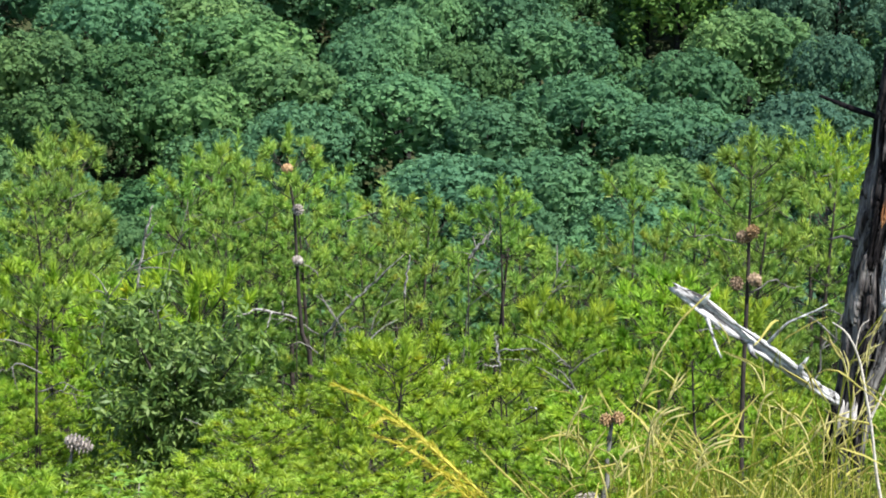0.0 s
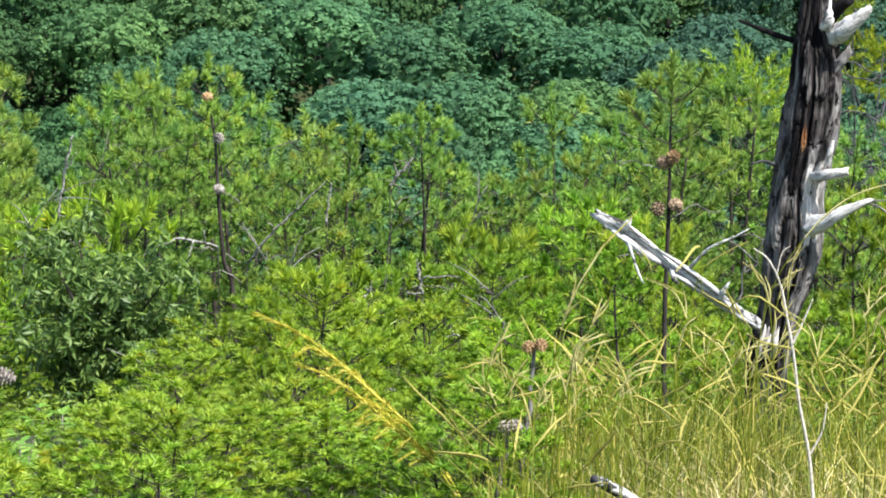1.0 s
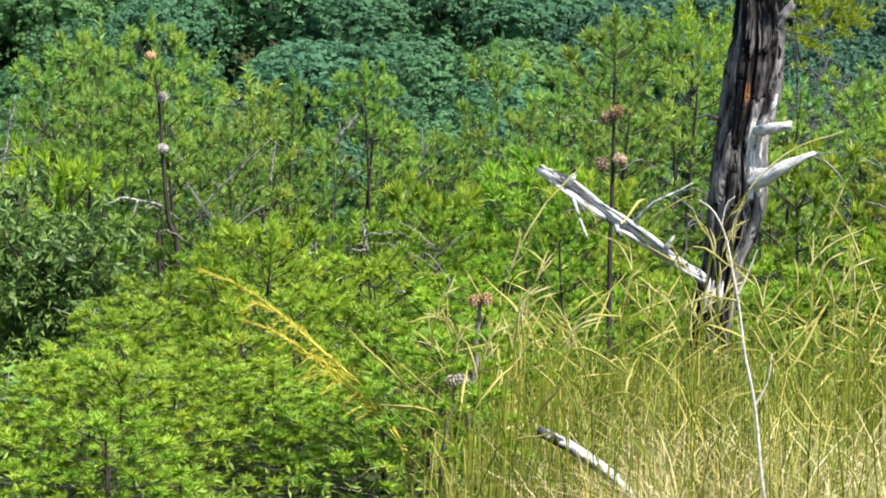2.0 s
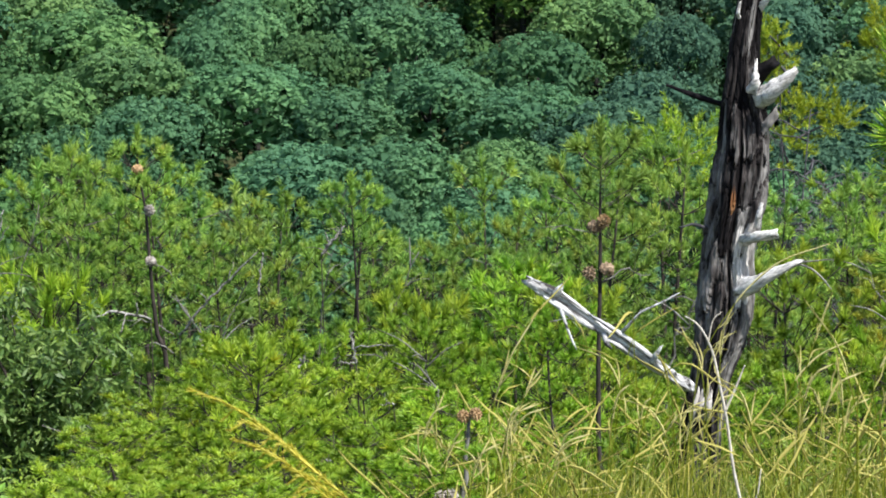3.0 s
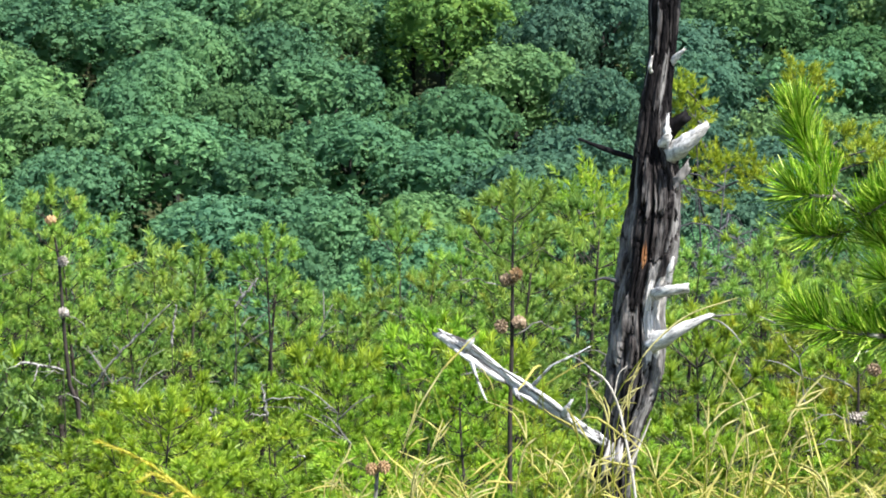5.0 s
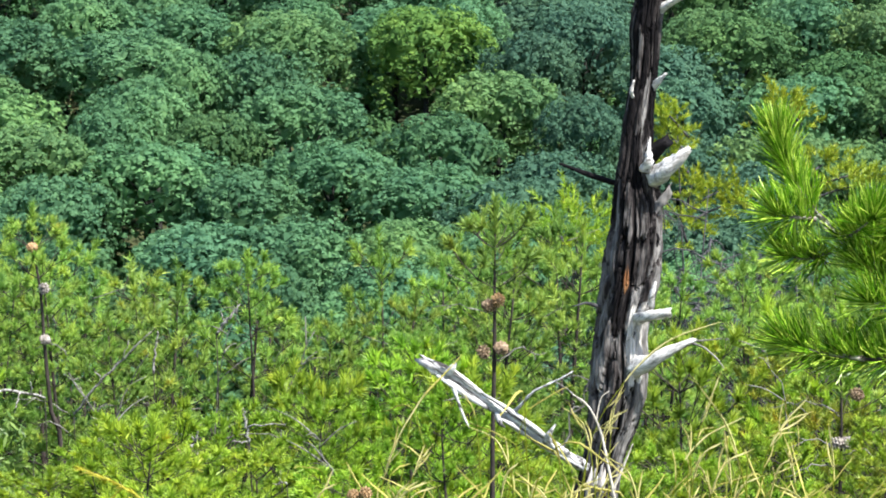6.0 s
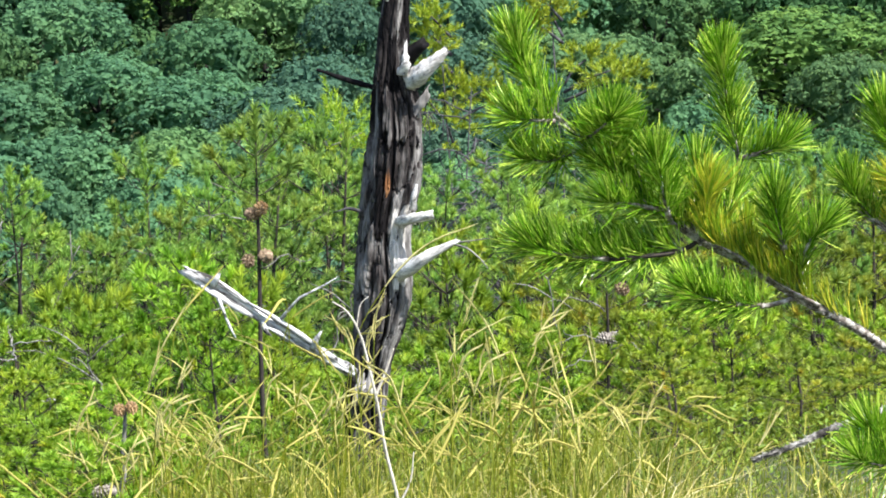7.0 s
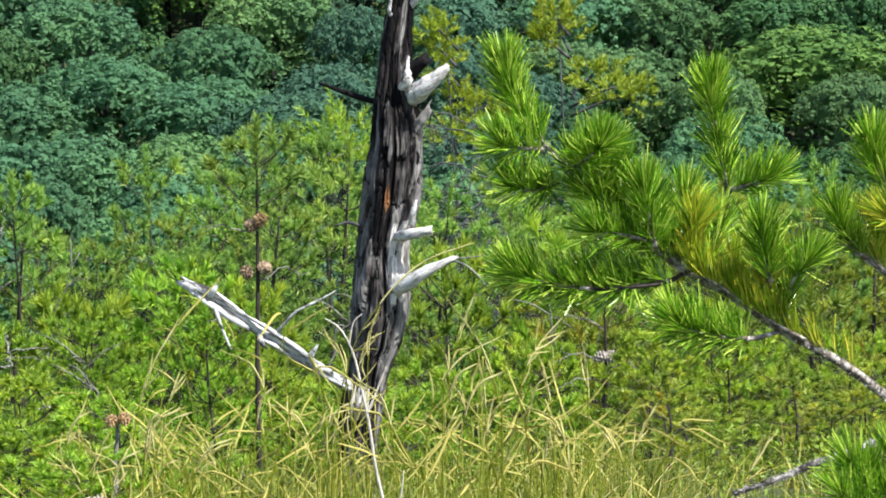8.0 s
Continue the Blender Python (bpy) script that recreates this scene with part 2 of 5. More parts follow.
def unit(a):
    return a / np.maximum(np.linalg.norm(a, axis=-1, keepdims=True), 1e-9)


def mesh(name, pieces, mats, smooth=False):
    """One mesh from pieces of (vertices, faces, material slot)."""
    verts, faces, slots, base = [], [], [], 0
    for v, f, k in pieces:
        v = np.asarray(v, float)
        verts.append(v)
        if isinstance(f, np.ndarray):
            faces.extend((f + base).tolist())
        else:
            faces.extend([[i + base for i in q] for q in f])
        slots.extend(k if isinstance(k, (list, np.ndarray)) else [k] * len(f))
        base += len(v)
    me = bpy.data.meshes.new(name)
    me.from_pydata(np.concatenate(verts).tolist(), [], faces)
    for m in mats:
        me.materials.append(m)
    me.polygons.foreach_set("material_index", np.array(slots, dtype=np.int32))
    if smooth:
        me.polygons.foreach_set("use_smooth", [True] * len(me.polygons))
    me.update()
    return me


def thing(name, at, label, category, group="", kind=""):
    ob = new(name)
    ob.matrix_basis = at
    return tagged(ob, label, category, group, kind)


def part(name, data, parent, label=""):
    ob = new(name, data)
    ob.parent = parent
    return tagged(ob, label)


def curve_points(pts, n):
    """n points along a smooth curve through pts."""
    p = np.asarray(pts, float)
    if len(p) == 2:
        return p[0] + (p[1] - p[0]) * np.linspace(0, 1, n)[:, None]
    q = np.vstack([2 * p[0] - p[1], p, 2 * p[-1] - p[-2]])
    out = []
    for u in np.linspace(0, len(p) - 1 - 1e-6, n):
        i = int(u)
        t = u - i
        a, b, c, d = q[i:i + 4]
        out.append(0.5 * (2 * b + (c - a) * t + (2 * a - 5 * b + 4 * c - d) * t * t + (3 * b - a - 3 * c + d) * t ** 3))
    return np.array(out)


def tube(pts, radii, seg=6, rough=0.0, seed=0, cap=True):
    """A tapering tube with an uneven skin."""
    p = np.asarray(pts, float)
    r = np.interp(np.linspace(0, 1, len(p)), np.linspace(0, 1, len(radii)), radii)
    tan = unit(np.gradient(p, axis=0))
    ref = np.array([0.0, 0.0, 1.0]) if abs(tan[0][2]) < 0.9 else np.array([1.0, 0.0, 0.0])
    a = unit(np.cross(tan, ref))
    b = np.cross(tan, a)
    g = rng_of(seed)
    th = np.arange(seg) * 2 * np.pi / seg
    col = 1 + rough * g.normal(size=seg) * 0.8
    wave = g.normal(size=(len(p) + 6, seg))
    wave = sum(wave[i:i + len(p)] for i in range(7)) / 2.6
    rr = r[:, None] * (col[None] + rough * (wave * 0.7 + g.normal(size=(len(p), seg)) * 0.08))
    v = p[:, None] + rr[..., None] * (np.cos(th)[None, :, None] * a[:, None] + np.sin(th)[None, :, None] * b[:, None])
    v = v.reshape(-1, 3)
    f = []
    for i in range(len(p) - 1):
        for j in range(seg):
            k = (j + 1) % seg
            f.append([i * seg + j, i * seg + k, (i + 1) * seg + k, (i + 1) * seg + j])
    if cap:
        f.append(list(range(seg))[::-1])
        f.append([(len(p) - 1) * seg + j for j in range(seg)])
    return v, f


def splinter_end(v, seg, g, size):
    """Pulls the last ring of a tube out unevenly, as broken wood."""
    v = v.copy()
    way = unit(v[-seg:].mean(0) - v[-2 * seg:-seg].mean(0))
    v[-seg:] += way * (g.random(seg) ** 2 * size)[:, None]
    return v


def needles_on(pts, count, length, width, g, spread=(35, 65), full=False, up=0.25, start=0.1, close=0.55):
    """Needles round a shoot that runs along pts, as slender blades."""
    p = curve_points(pts, 12)
    s = start + (1 - start) * g.random(count) ** 0.8
    x = s * 11
    i = np.minimum(x.astype(int), 10)
    base = p[i] + (p[i + 1] - p[i]) * (x - i)[:, None]
    tan = unit(p[i + 1] - p[i])
    rad = unit(np.cross(tan, g.normal(size=(count, 3))))
    ang = np.radians(g.uniform(spread[0], spread[1], count)) * (1.08 - close * s)
    way = unit(tan * np.cos(ang)[:, None] + rad * np.sin(ang)[:, None] + np.array([0, 0, up]) + g.normal(0, 0.14, (count, 3)))
    ln = length * g.uniform(0.7, 1.15, count)
    side = unit(np.cross(way, g.normal(size=(count, 3)))) * (width / 2)
    if not full:
        v = np.stack([base - side, base + side, base + way * ln[:, None]], 1).reshape(-1, 3)
        return v, np.arange(count * 3).reshape(-1, 3)
    bend = unit(np.cross(side, way)) * (ln * g.normal(0, 0.03, count))[:, None]
    midp = base + way * (ln * 0.6)[:, None] + bend
    tip = base + way * ln[:, None] - np.array([0, 0, 1.0]) * (ln * 0.05)[:, None]
    v = np.stack([base - side * 0.7, base + side * 0.7, midp - side, midp + side, tip], 1).reshape(-1, 3)
    k = np.arange(count)[:, None] * 5
    f = [q for r in k[:, 0] for q in ([r, r + 1, r + 3, r + 2], [r + 2, r + 3, r + 4])]
    return v, f


def fascicles(pts, count, length, width, g, up=0.36):
    """Stiff pine needles in pairs round a shoot, swept towards its tip and bent up to the light."""
    p = curve_points(pts, 16)
    s = np.concatenate([g.random(count - count // 5), g.uniform(0.9, 1.0, count // 5)])
    x = s * 15
    i = np.minimum(x.astype(int), 14)
    base = p[i] + (p[i + 1] - p[i]) * (x - i)[:, None]
    tan = unit(p[i + 1] - p[i])
    rad = unit(np.cross(tan, g.normal(size=(count, 3))) + np.array([0, 0, 0.25]))
    ang = np.radians(g.normal(54, 12, count) - 20 * np.clip((s - 0.75) / 0.25, 0, 1))
    way = unit(tan * np.cos(ang)[:, None] + rad * np.sin(ang)[:, None] + np.array([0, 0, up]) + g.normal(0, 0.15, (count, 3)))
    base, way = np.repeat(base, 2, 0), np.repeat(way, 2, 0)
    n = count * 2
    way = unit(way + g.normal(0, 0.04, (n, 3)))
    ln = (length * g.normal(1, 0.13, n))[:, None]
    side = unit(np.cross(way, g.normal(size=(n, 3)))) * (width / 2)
    bend = unit(np.cross(side, way)) * ln * g.normal(0, 0.05, (n, 1)) + np.array([0, 0, 0.03]) * ln
    mid = base + way * ln * 0.55
    tip = base + way * ln + bend
    v = np.stack([base - side * 0.8, base + side * 0.8, mid + side, mid - side, tip + side * 0.55, tip - side * 0.55], 1).reshape(-1, 3)
    k = np.arange(n)[:, None] * 6
    f = [q for r in k[:, 0].tolist() for q in ([r, r + 1, r + 2, r + 3], [r + 3, r + 2, r + 4, r + 5])]
    return v, f


def leaf_cards(at, normal, size, g, long=1.5, fold=0.25):
    """Small leaves or leaf sprays, as folded rhombs."""
    n = len(at)
    t = unit(np.cross(normal, g.normal(size=(n, 3))))
    b = np.cross(normal, t)
    s = size[:, None]
    v = np.stack([at - t * s * 0.5 * long, at + b * s * 0.5 + normal * s * fold * 0.4, at + t * s * 0.5 * long - normal * s * 0.15,
                  at - b * s * 0.5 + normal * s * fold * 0.4], 1).reshape(-1, 3)
    return v, np.arange(n * 4).reshape(-1, 4)


# ---- the ground: one sheet from the ridge, over the valley and up the far slope ----
LIE_Y = [-400, -60, 0, 8, 13, 16, 20, 26, 40, 80, 130, 190, 235, 280, 340, 420, 560, 900, 3000]
LIE_Z = [-30, 0.5, 0, -0.3, -0.62, -1.1, -2.2, -4.4, -10, -27, -42, -44, -37, -18, 7, 38, 75, 85, 60]


def lie(x, y):
    far = np.clip((y - 40) / 100, 0, 1)
    near = np.clip((y - 2) / 6, 0, 1) * (1 - far)
    return (np.interp(y, LIE_Y, LIE_Z) + far * 2.5 * np.sin(x * 0.045 + 1) * np.cos(y * 0.03)
            + near * 0.05 * np.sin(x * 1.7 + 0.6) * np.cos(y * 1.1) - 0.012 * np.abs(x) * near)


def build_ground():
    half = np.concatenate([np.arange(0, 8, 0.4), np.arange(8, 40, 3), np.arange(40, 160, 10), [160, 220, 320, 500, 800, 1300, 2000]])
    xs = np.concatenate([-half[:0:-1], half])
    ys = np.concatenate([[-400, -200, -100, -50, -20], np.arange(-8, 32, 0.4), np.arange(32, 80, 4), np.arange(80, 440, 8), [460, 500, 560, 650, 760, 900, 1300, 2000, 3000]])
    X, Y = np.meshgrid(xs, ys)
    Z = lie(X, Y)
    v = np.stack([X, Y, Z], -1).reshape(-1, 3)
    nx = len(xs)
    i = (np.arange(len(ys) - 1)[:, None] * nx + np.arange(nx - 1)[None]).reshape(-1)
    f = np.stack([i, i + 1, i + nx + 1, i + nx], 1)
    ob = new("ground", mesh("ground", [(v, f, 0)], [M_SOIL], True))
    tagged(ob, "green and brown hillside soil under grass and young pines", "ground", kind="structure")


build_ground()


# ---- far broadleaf woods ----
def crown_mesh(seed, radius, height, lobes, leaf, mat, clump=(0.06, 0.115), per=15):
    """Small leaf sprays over many clumps, from the dome down to the skirt of a crown."""
    g = rng_of(seed)
    pieces = []
    z = 1 - 1.75 * (np.arange(lobes) + 0.5) / lobes
    az = np.arange(lobes) * 2.39996 + g.normal(0, 0.25, lobes)
    w = np.sqrt(1 - np.minimum(z * z, 0.98))
    w = np.where(z < 0, 0.25 * w + 0.75, w)
    c = np.stack([np.cos(az) * w, np.sin(az) * w, np.where(z < 0, z * 2.0, z)], 1)
    swell = 1 + 0.16 * np.sin(az * 3 + seed) * w + 0.1 * np.sin(az * 5 + z * 4 + 2 * seed)
    c = c * np.array([radius, radius, height]) * (0.92 * swell * g.uniform(0.955, 1.04, lobes))[:, None]
    lr = radius * g.uniform(*clump, lobes)
    mid = sum(clump) / 2 * radius
    # the shaded inside of the crown: a dense layer of larger leaf sprays
    inner = 760 if lobes > 130 else 340
    for share, size, q in ((0.3, 0.2, 0.66), (0.25, 0.13, 0.8), (0.45, 0.075, 0.9)):
        n = int(inner * share)
        d = unit(g.normal(size=(n, 3)) + np.array([0, 0, 0.25]))
        low = (d[:, 2] < 0)[:, None]
        at = np.where(low, d * np.array([1, 1, 1.7]), d) * np.array([radius, radius, height]) * (q * g.uniform(0.92, 1.06, n))[:, None]
        swell_in = 1 + 0.16 * np.sin(np.arctan2(d[:, 1], d[:, 0]) * 3 + seed) * np.sqrt(1 - np.minimum(d[:, 2] ** 2, 0.98))
        at = at * swell_in[:, None]
        nrm = unit(d + g.normal(size=(n, 3)) * 0.55)
        t = unit(np.cross(nrm, g.normal(size=(n, 3))))
        b = np.cross(nrm, t)
        s = radius * size * g.uniform(0.7, 1.25, n)[:, None]
        v = np.stack([at - t * s * 0.7, at + b * s * 0.6 + t * s * 0.35, at - b * s * 0.6 + t * s * 0.45], 1).reshape(-1, 3)
        pieces.append((v, np.arange(n * 3).reshape(-1, 3), 0))
    for k in range(lobes):
        n = int(per * (lr[k] / mid) ** 2 * (1.0 if c[k][2] > -0.2 * height else 0.55))
        d = unit(g.normal(size=(n, 3)) + np.array([0, 0, 0.55]) + unit(c[k]) * 0.5)
        at = c[k] + d * (lr[k] * g.uniform(0.8, 1.08, n))[:, None] * np.array([1, 1, 0.7])
        nrm = unit(d + g.normal(size=(n, 3)) * 0.22 + np.array([0, 0, 0.2]))
        t = unit(np.cross(nrm, g.normal(size=(n, 3))))
        b = np.cross(nrm, t)
        s = (leaf * g.uniform(0.6, 1.35, n))[:, None]
        v = np.stack([at - t * s * 0.7, at + b * s * 0.5 + t * s * 0.25, at - b * s * 0.5 + t * s * 0.4], 1).reshape(-1, 3)
        pieces.append((v, np.arange(n * 3).reshape(-1, 3), 0))
    return mesh("crown", pieces, [mat])


CROWN_R, TREE_H = 4.2, 13.5


def forest_tree(seed, mat, label, radius=CROWN_R, height=TREE_H, lobes=300, leaf=0.25, **kw):
    """A broadleaf tree: trunk with limbs, and a crown of leaf sprays on many clumps."""
    g = rng_of(seed + 50)
    tree = thing("broadleaf_tree", pose(0, 0, 0), label, "tree", "broadleaf trees on the far slope")
    dome = radius * 0.7
    top = height - dome
    pieces = [(*tube([(0, 0, -4.0), (0.1, 0, top * 0.5), (0, 0.1, top)], [0.3, 0.22, 0.1], 6, 0.06, seed), 0)]
    for k in range(4):
        a = k * 1.57 + g.random()
        h0 = top * g.uniform(0.55, 0.85)
        e = np.array([math.cos(a) * radius * 0.4, math.sin(a) * radius * 0.4, top + g.uniform(-0.1, 0.1) * radius])
        pieces.append((*tube(curve_points([(0, 0, h0), e * 0.5 + np.array([0, 0, h0 * 0.5 + 0.2]), e], 4), [0.12, 0.04], 4, 0.05, k), 0))
    part("trunk", mesh("trunk", pieces, [M_TREEBARK], True), tree)
    c = part("crown", crown_mesh(seed, radius, dome, lobes, leaf, mat, **kw), tree)
    c.location = (0, 0, top)
    return tree


def build_forest():
    g = rng_of(11)
    label = "broadleaf tree with a rounded green summer crown, haze blue in its colour"
    base = [forest_tree(100 + k, M_LEAF_HAZE, label) for k in range(4)]
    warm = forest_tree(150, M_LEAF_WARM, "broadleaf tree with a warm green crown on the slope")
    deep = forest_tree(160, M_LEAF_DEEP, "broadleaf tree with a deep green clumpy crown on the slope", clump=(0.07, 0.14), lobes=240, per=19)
    light = forest_tree(170, M_LEAF_HAZE_PALE, "broadleaf tree with a rounded crown, pale partly from haze in its colour")
    blue = forest_tree(165, M_LEAF_SHADED, "broadleaf tree with a crown coloured dark blue-green for shade on the slope")
    bright = forest_tree(140, M_LEAF_BRIGHT, "broadleaf tree with a sunlit yellow-green crown among darker ones", clump=(0.1, 0.18), lobes=150, per=30)
    clumpy = forest_tree(145, M_LEAF_CLUMP, "broadleaf tree with a large sunlit crown of separate clumps", lobes=210, clump=(0.075, 0.15), per=28, leaf=0.22)
    # added filler tree; the deep leaf colour gives the shade between crowns
    under = forest_tree(180, M_LEAF_DEEP, "low broadleaf tree added in a gap, dark green in place of shade", 3.2, 8.5, 120, 0.3)
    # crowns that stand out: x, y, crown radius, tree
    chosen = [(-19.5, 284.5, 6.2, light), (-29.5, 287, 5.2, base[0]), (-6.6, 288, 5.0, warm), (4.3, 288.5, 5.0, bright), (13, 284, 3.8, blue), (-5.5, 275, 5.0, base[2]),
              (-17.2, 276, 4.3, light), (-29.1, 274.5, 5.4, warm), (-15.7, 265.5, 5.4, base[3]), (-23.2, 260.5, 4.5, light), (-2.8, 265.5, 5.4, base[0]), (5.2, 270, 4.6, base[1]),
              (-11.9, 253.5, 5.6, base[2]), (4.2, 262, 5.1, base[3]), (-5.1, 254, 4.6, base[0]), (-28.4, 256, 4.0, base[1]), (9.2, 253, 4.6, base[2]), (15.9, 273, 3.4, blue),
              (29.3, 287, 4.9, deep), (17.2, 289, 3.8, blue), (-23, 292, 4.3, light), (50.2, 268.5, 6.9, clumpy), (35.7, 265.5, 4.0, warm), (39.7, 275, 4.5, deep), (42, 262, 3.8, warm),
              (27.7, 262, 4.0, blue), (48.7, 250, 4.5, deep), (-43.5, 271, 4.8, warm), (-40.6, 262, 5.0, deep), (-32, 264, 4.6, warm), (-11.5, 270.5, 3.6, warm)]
    stand = []
    first = dict.fromkeys(base + [bright, clumpy, warm, deep, blue, light, under], True)

    def plant(ob, x, y, wide, turn, tall=1.0, dz=0.0):
        stand.append((x, y, wide * CROWN_R))
        m = pose(x, y, float(lie(x, y)) + dz, 0, 0, turn) @ Matrix.Diagonal((wide, wide, tall, 1))
        if first[ob]:
            first[ob] = False
            ob.matrix_basis = m
        else:
            c = copy_thing(ob, m)
            c.matrix_basis = m

    for x, y, r, ob in chosen:
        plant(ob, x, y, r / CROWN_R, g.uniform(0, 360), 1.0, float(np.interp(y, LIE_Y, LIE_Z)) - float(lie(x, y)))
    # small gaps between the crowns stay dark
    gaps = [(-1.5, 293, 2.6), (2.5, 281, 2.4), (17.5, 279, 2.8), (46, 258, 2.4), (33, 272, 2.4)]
    for y0 in np.arange(240, 326, 4.4):
        for x0 in np.arange(-0.187 * y0 - 2, 0.218 * y0 + 2, 4.6):
            x, y = x0 + g.uniform(-1.6, 1.6), y0 + g.uniform(-1.6, 1.6)
            k, r, turn, tall = int(g.integers(4)), g.uniform(3.6, 5.2), g.uniform(0, 360), g.uniform(0.88, 1.06)
            if any(math.hypot(x - a, (y - b) * 1.15) < (q + r) * 0.66 for a, b, q in stand) or any(math.hypot(x - a, y - b) < q + 1.5 for a, b, q in gaps):
                continue
            dice = g.random()
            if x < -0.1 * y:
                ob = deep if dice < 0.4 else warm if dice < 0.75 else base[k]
            # shade-coloured crowns for the middle right of the slope
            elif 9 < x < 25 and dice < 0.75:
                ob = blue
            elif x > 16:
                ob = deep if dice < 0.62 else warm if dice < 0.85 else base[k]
            # some haze-paled crowns among the upper rows
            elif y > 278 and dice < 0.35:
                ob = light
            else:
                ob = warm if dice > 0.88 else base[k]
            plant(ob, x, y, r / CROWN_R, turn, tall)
    # added low trees close what is left open, their dark leaves standing for shade
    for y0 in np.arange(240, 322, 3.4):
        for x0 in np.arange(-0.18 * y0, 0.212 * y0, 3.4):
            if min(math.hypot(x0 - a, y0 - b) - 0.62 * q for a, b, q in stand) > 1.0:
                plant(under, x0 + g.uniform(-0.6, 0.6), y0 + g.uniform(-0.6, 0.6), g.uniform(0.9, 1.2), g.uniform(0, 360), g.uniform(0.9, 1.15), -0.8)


build_forest()


# ---- young pines ----
def pine_pieces(seed, height, spread, gap=0.2, needles=58, length=0.052, width=0.009, bare=0.12, sparse=1.0, lift=1.0, girth=1.0, perk=1.0, up=0.4, stem=None):
    """Trunk, branch and needle pieces of a young pine."""
    g = rng_of(seed)
    bend = g.normal(0, 0.03, 2) * height
    trunk_p = curve_points([(0, 0, -0.25), (bend[0], bend[1], height * 0.5), (bend[0] * 0.5, bend[1] * 0.4, height)], 10)
    if stem:
        trunk_p = curve_points([(dx, 0, z) for dx, z in stem], 10)
    trunk = [(*tube(trunk_p, [(0.007 + 0.007 * height) * girth, 0.004 * girth], 6, 0.08, seed), 0)]
    wood_p, leaf_p = [], []
    z = height * bare + 0.05
    while z < height * 0.985:
        u = z / height
        n = max(3, int(round(4.6 * sparse + g.normal(0, 0.6))))
        L = spread * (1 - u) ** 0.65 * g.uniform(0.8, 1.15) + 0.1
        a0 = g.uniform(0, 6.28)
        root = np.array([np.interp(z, trunk_p[:, 2], trunk_p[:, 0]), np.interp(z, trunk_p[:, 2], trunk_p[:, 1]), z])
        for k in range(n):
            a = a0 + k * 6.283 / n + g.normal(0, 0.25)
            l = L * g.uniform(0.7, 1.15)
            out = np.array([math.cos(a), math.sin(a), 0])
            rise = l * (0.25 + 0.5 * u) * lift + g.normal(0, 0.03)
            p1 = root + out * l * 0.55 + np.array([0, 0, rise * 0.35])
            p2 = root + out * l + np.array([0, 0, rise])
            bp = curve_points([root, p1, p2], 7)
            wood_p.append((*tube(bp[::2], [0.0015 + 0.004 * l, 0.0015], 3, 0.0, k, False), 0))
            leaf_p.append((*needles_on(bp[3:], int(needles * 1.3), length, width, g, (15, 100), False, up, 0.68, 0.2), 0))
            m = max(2, int(l / 0.078 * sparse))
            for j in range(m):
                s = 0.25 + 0.65 * (j + g.random() * 0.6) / m
                b0 = bp[int(s * 6)]
                sd = np.array([-out[1], out[0], 0]) * (1 if (j + k) % 2 else -1)
                tl = g.uniform(0.09, 0.15) * (1.25 - s * 0.4)
                e = b0 + (out * 0.5 + sd * g.uniform(0.3, 0.9)) * tl * 0.9 + np.array([0, 0, tl * g.uniform(0.3, 0.9) * perk])
                if g.random() < 0.02:
                    e = b0 + (e - b0) * 1.4 + g.normal(0, 0.03, 3)
                    wood_p.append((*tube([b0, (b0 + e) / 2 + g.normal(0, 0.015, 3), e], [0.004, 0.002], 3, 0.0, j, False), 2))
                    continue
                wood_p.append((*tube([b0, e], [0.0026, 0.0015], 3, 0.0, j, False), 0))
                leaf_p.append((*needles_on([b0, (b0 + e) / 2 + np.array([0, 0, -0.005]), e], needles, length, width, g, (15, 100), False, up, 0.68, 0.2), 0))
        if u > 0.72:
            leaf_p.append((*needles_on([root, root + np.array([0, 0, gap * 0.5]), root + np.array([0, 0, gap])], needles, length, width, g, (50, 110), False, 0.2, 0.3), 0))
        z += gap * g.uniform(0.8, 1.2) * (0.75 + 0.35 * (1 - u))
    tip = trunk_p[-1]
    leaf_p.append((*needles_on([tip - np.array([0, 0, 0.1]), tip, tip + np.array([0, 0, 0.07])], needles * 2, length, width, g), 0))
    return trunk, wood_p, leaf_p


def pine(seed, height, spread, label, mat=None, group="young pines in the thicket", bark=None, **kw):
    ob = thing("pine_sapling", pose(0, 0, 0), label, "pine", group)
    t, w, n = pine_pieces(seed, height, spread, **kw)
    part("trunk", mesh("trunk", t + w, [bark or M_BARK, M_BARK, M_DEADTWIG], True), ob)
    part("crown", mesh("crown", n, [mat or M_NEEDLE]), ob)
    return ob


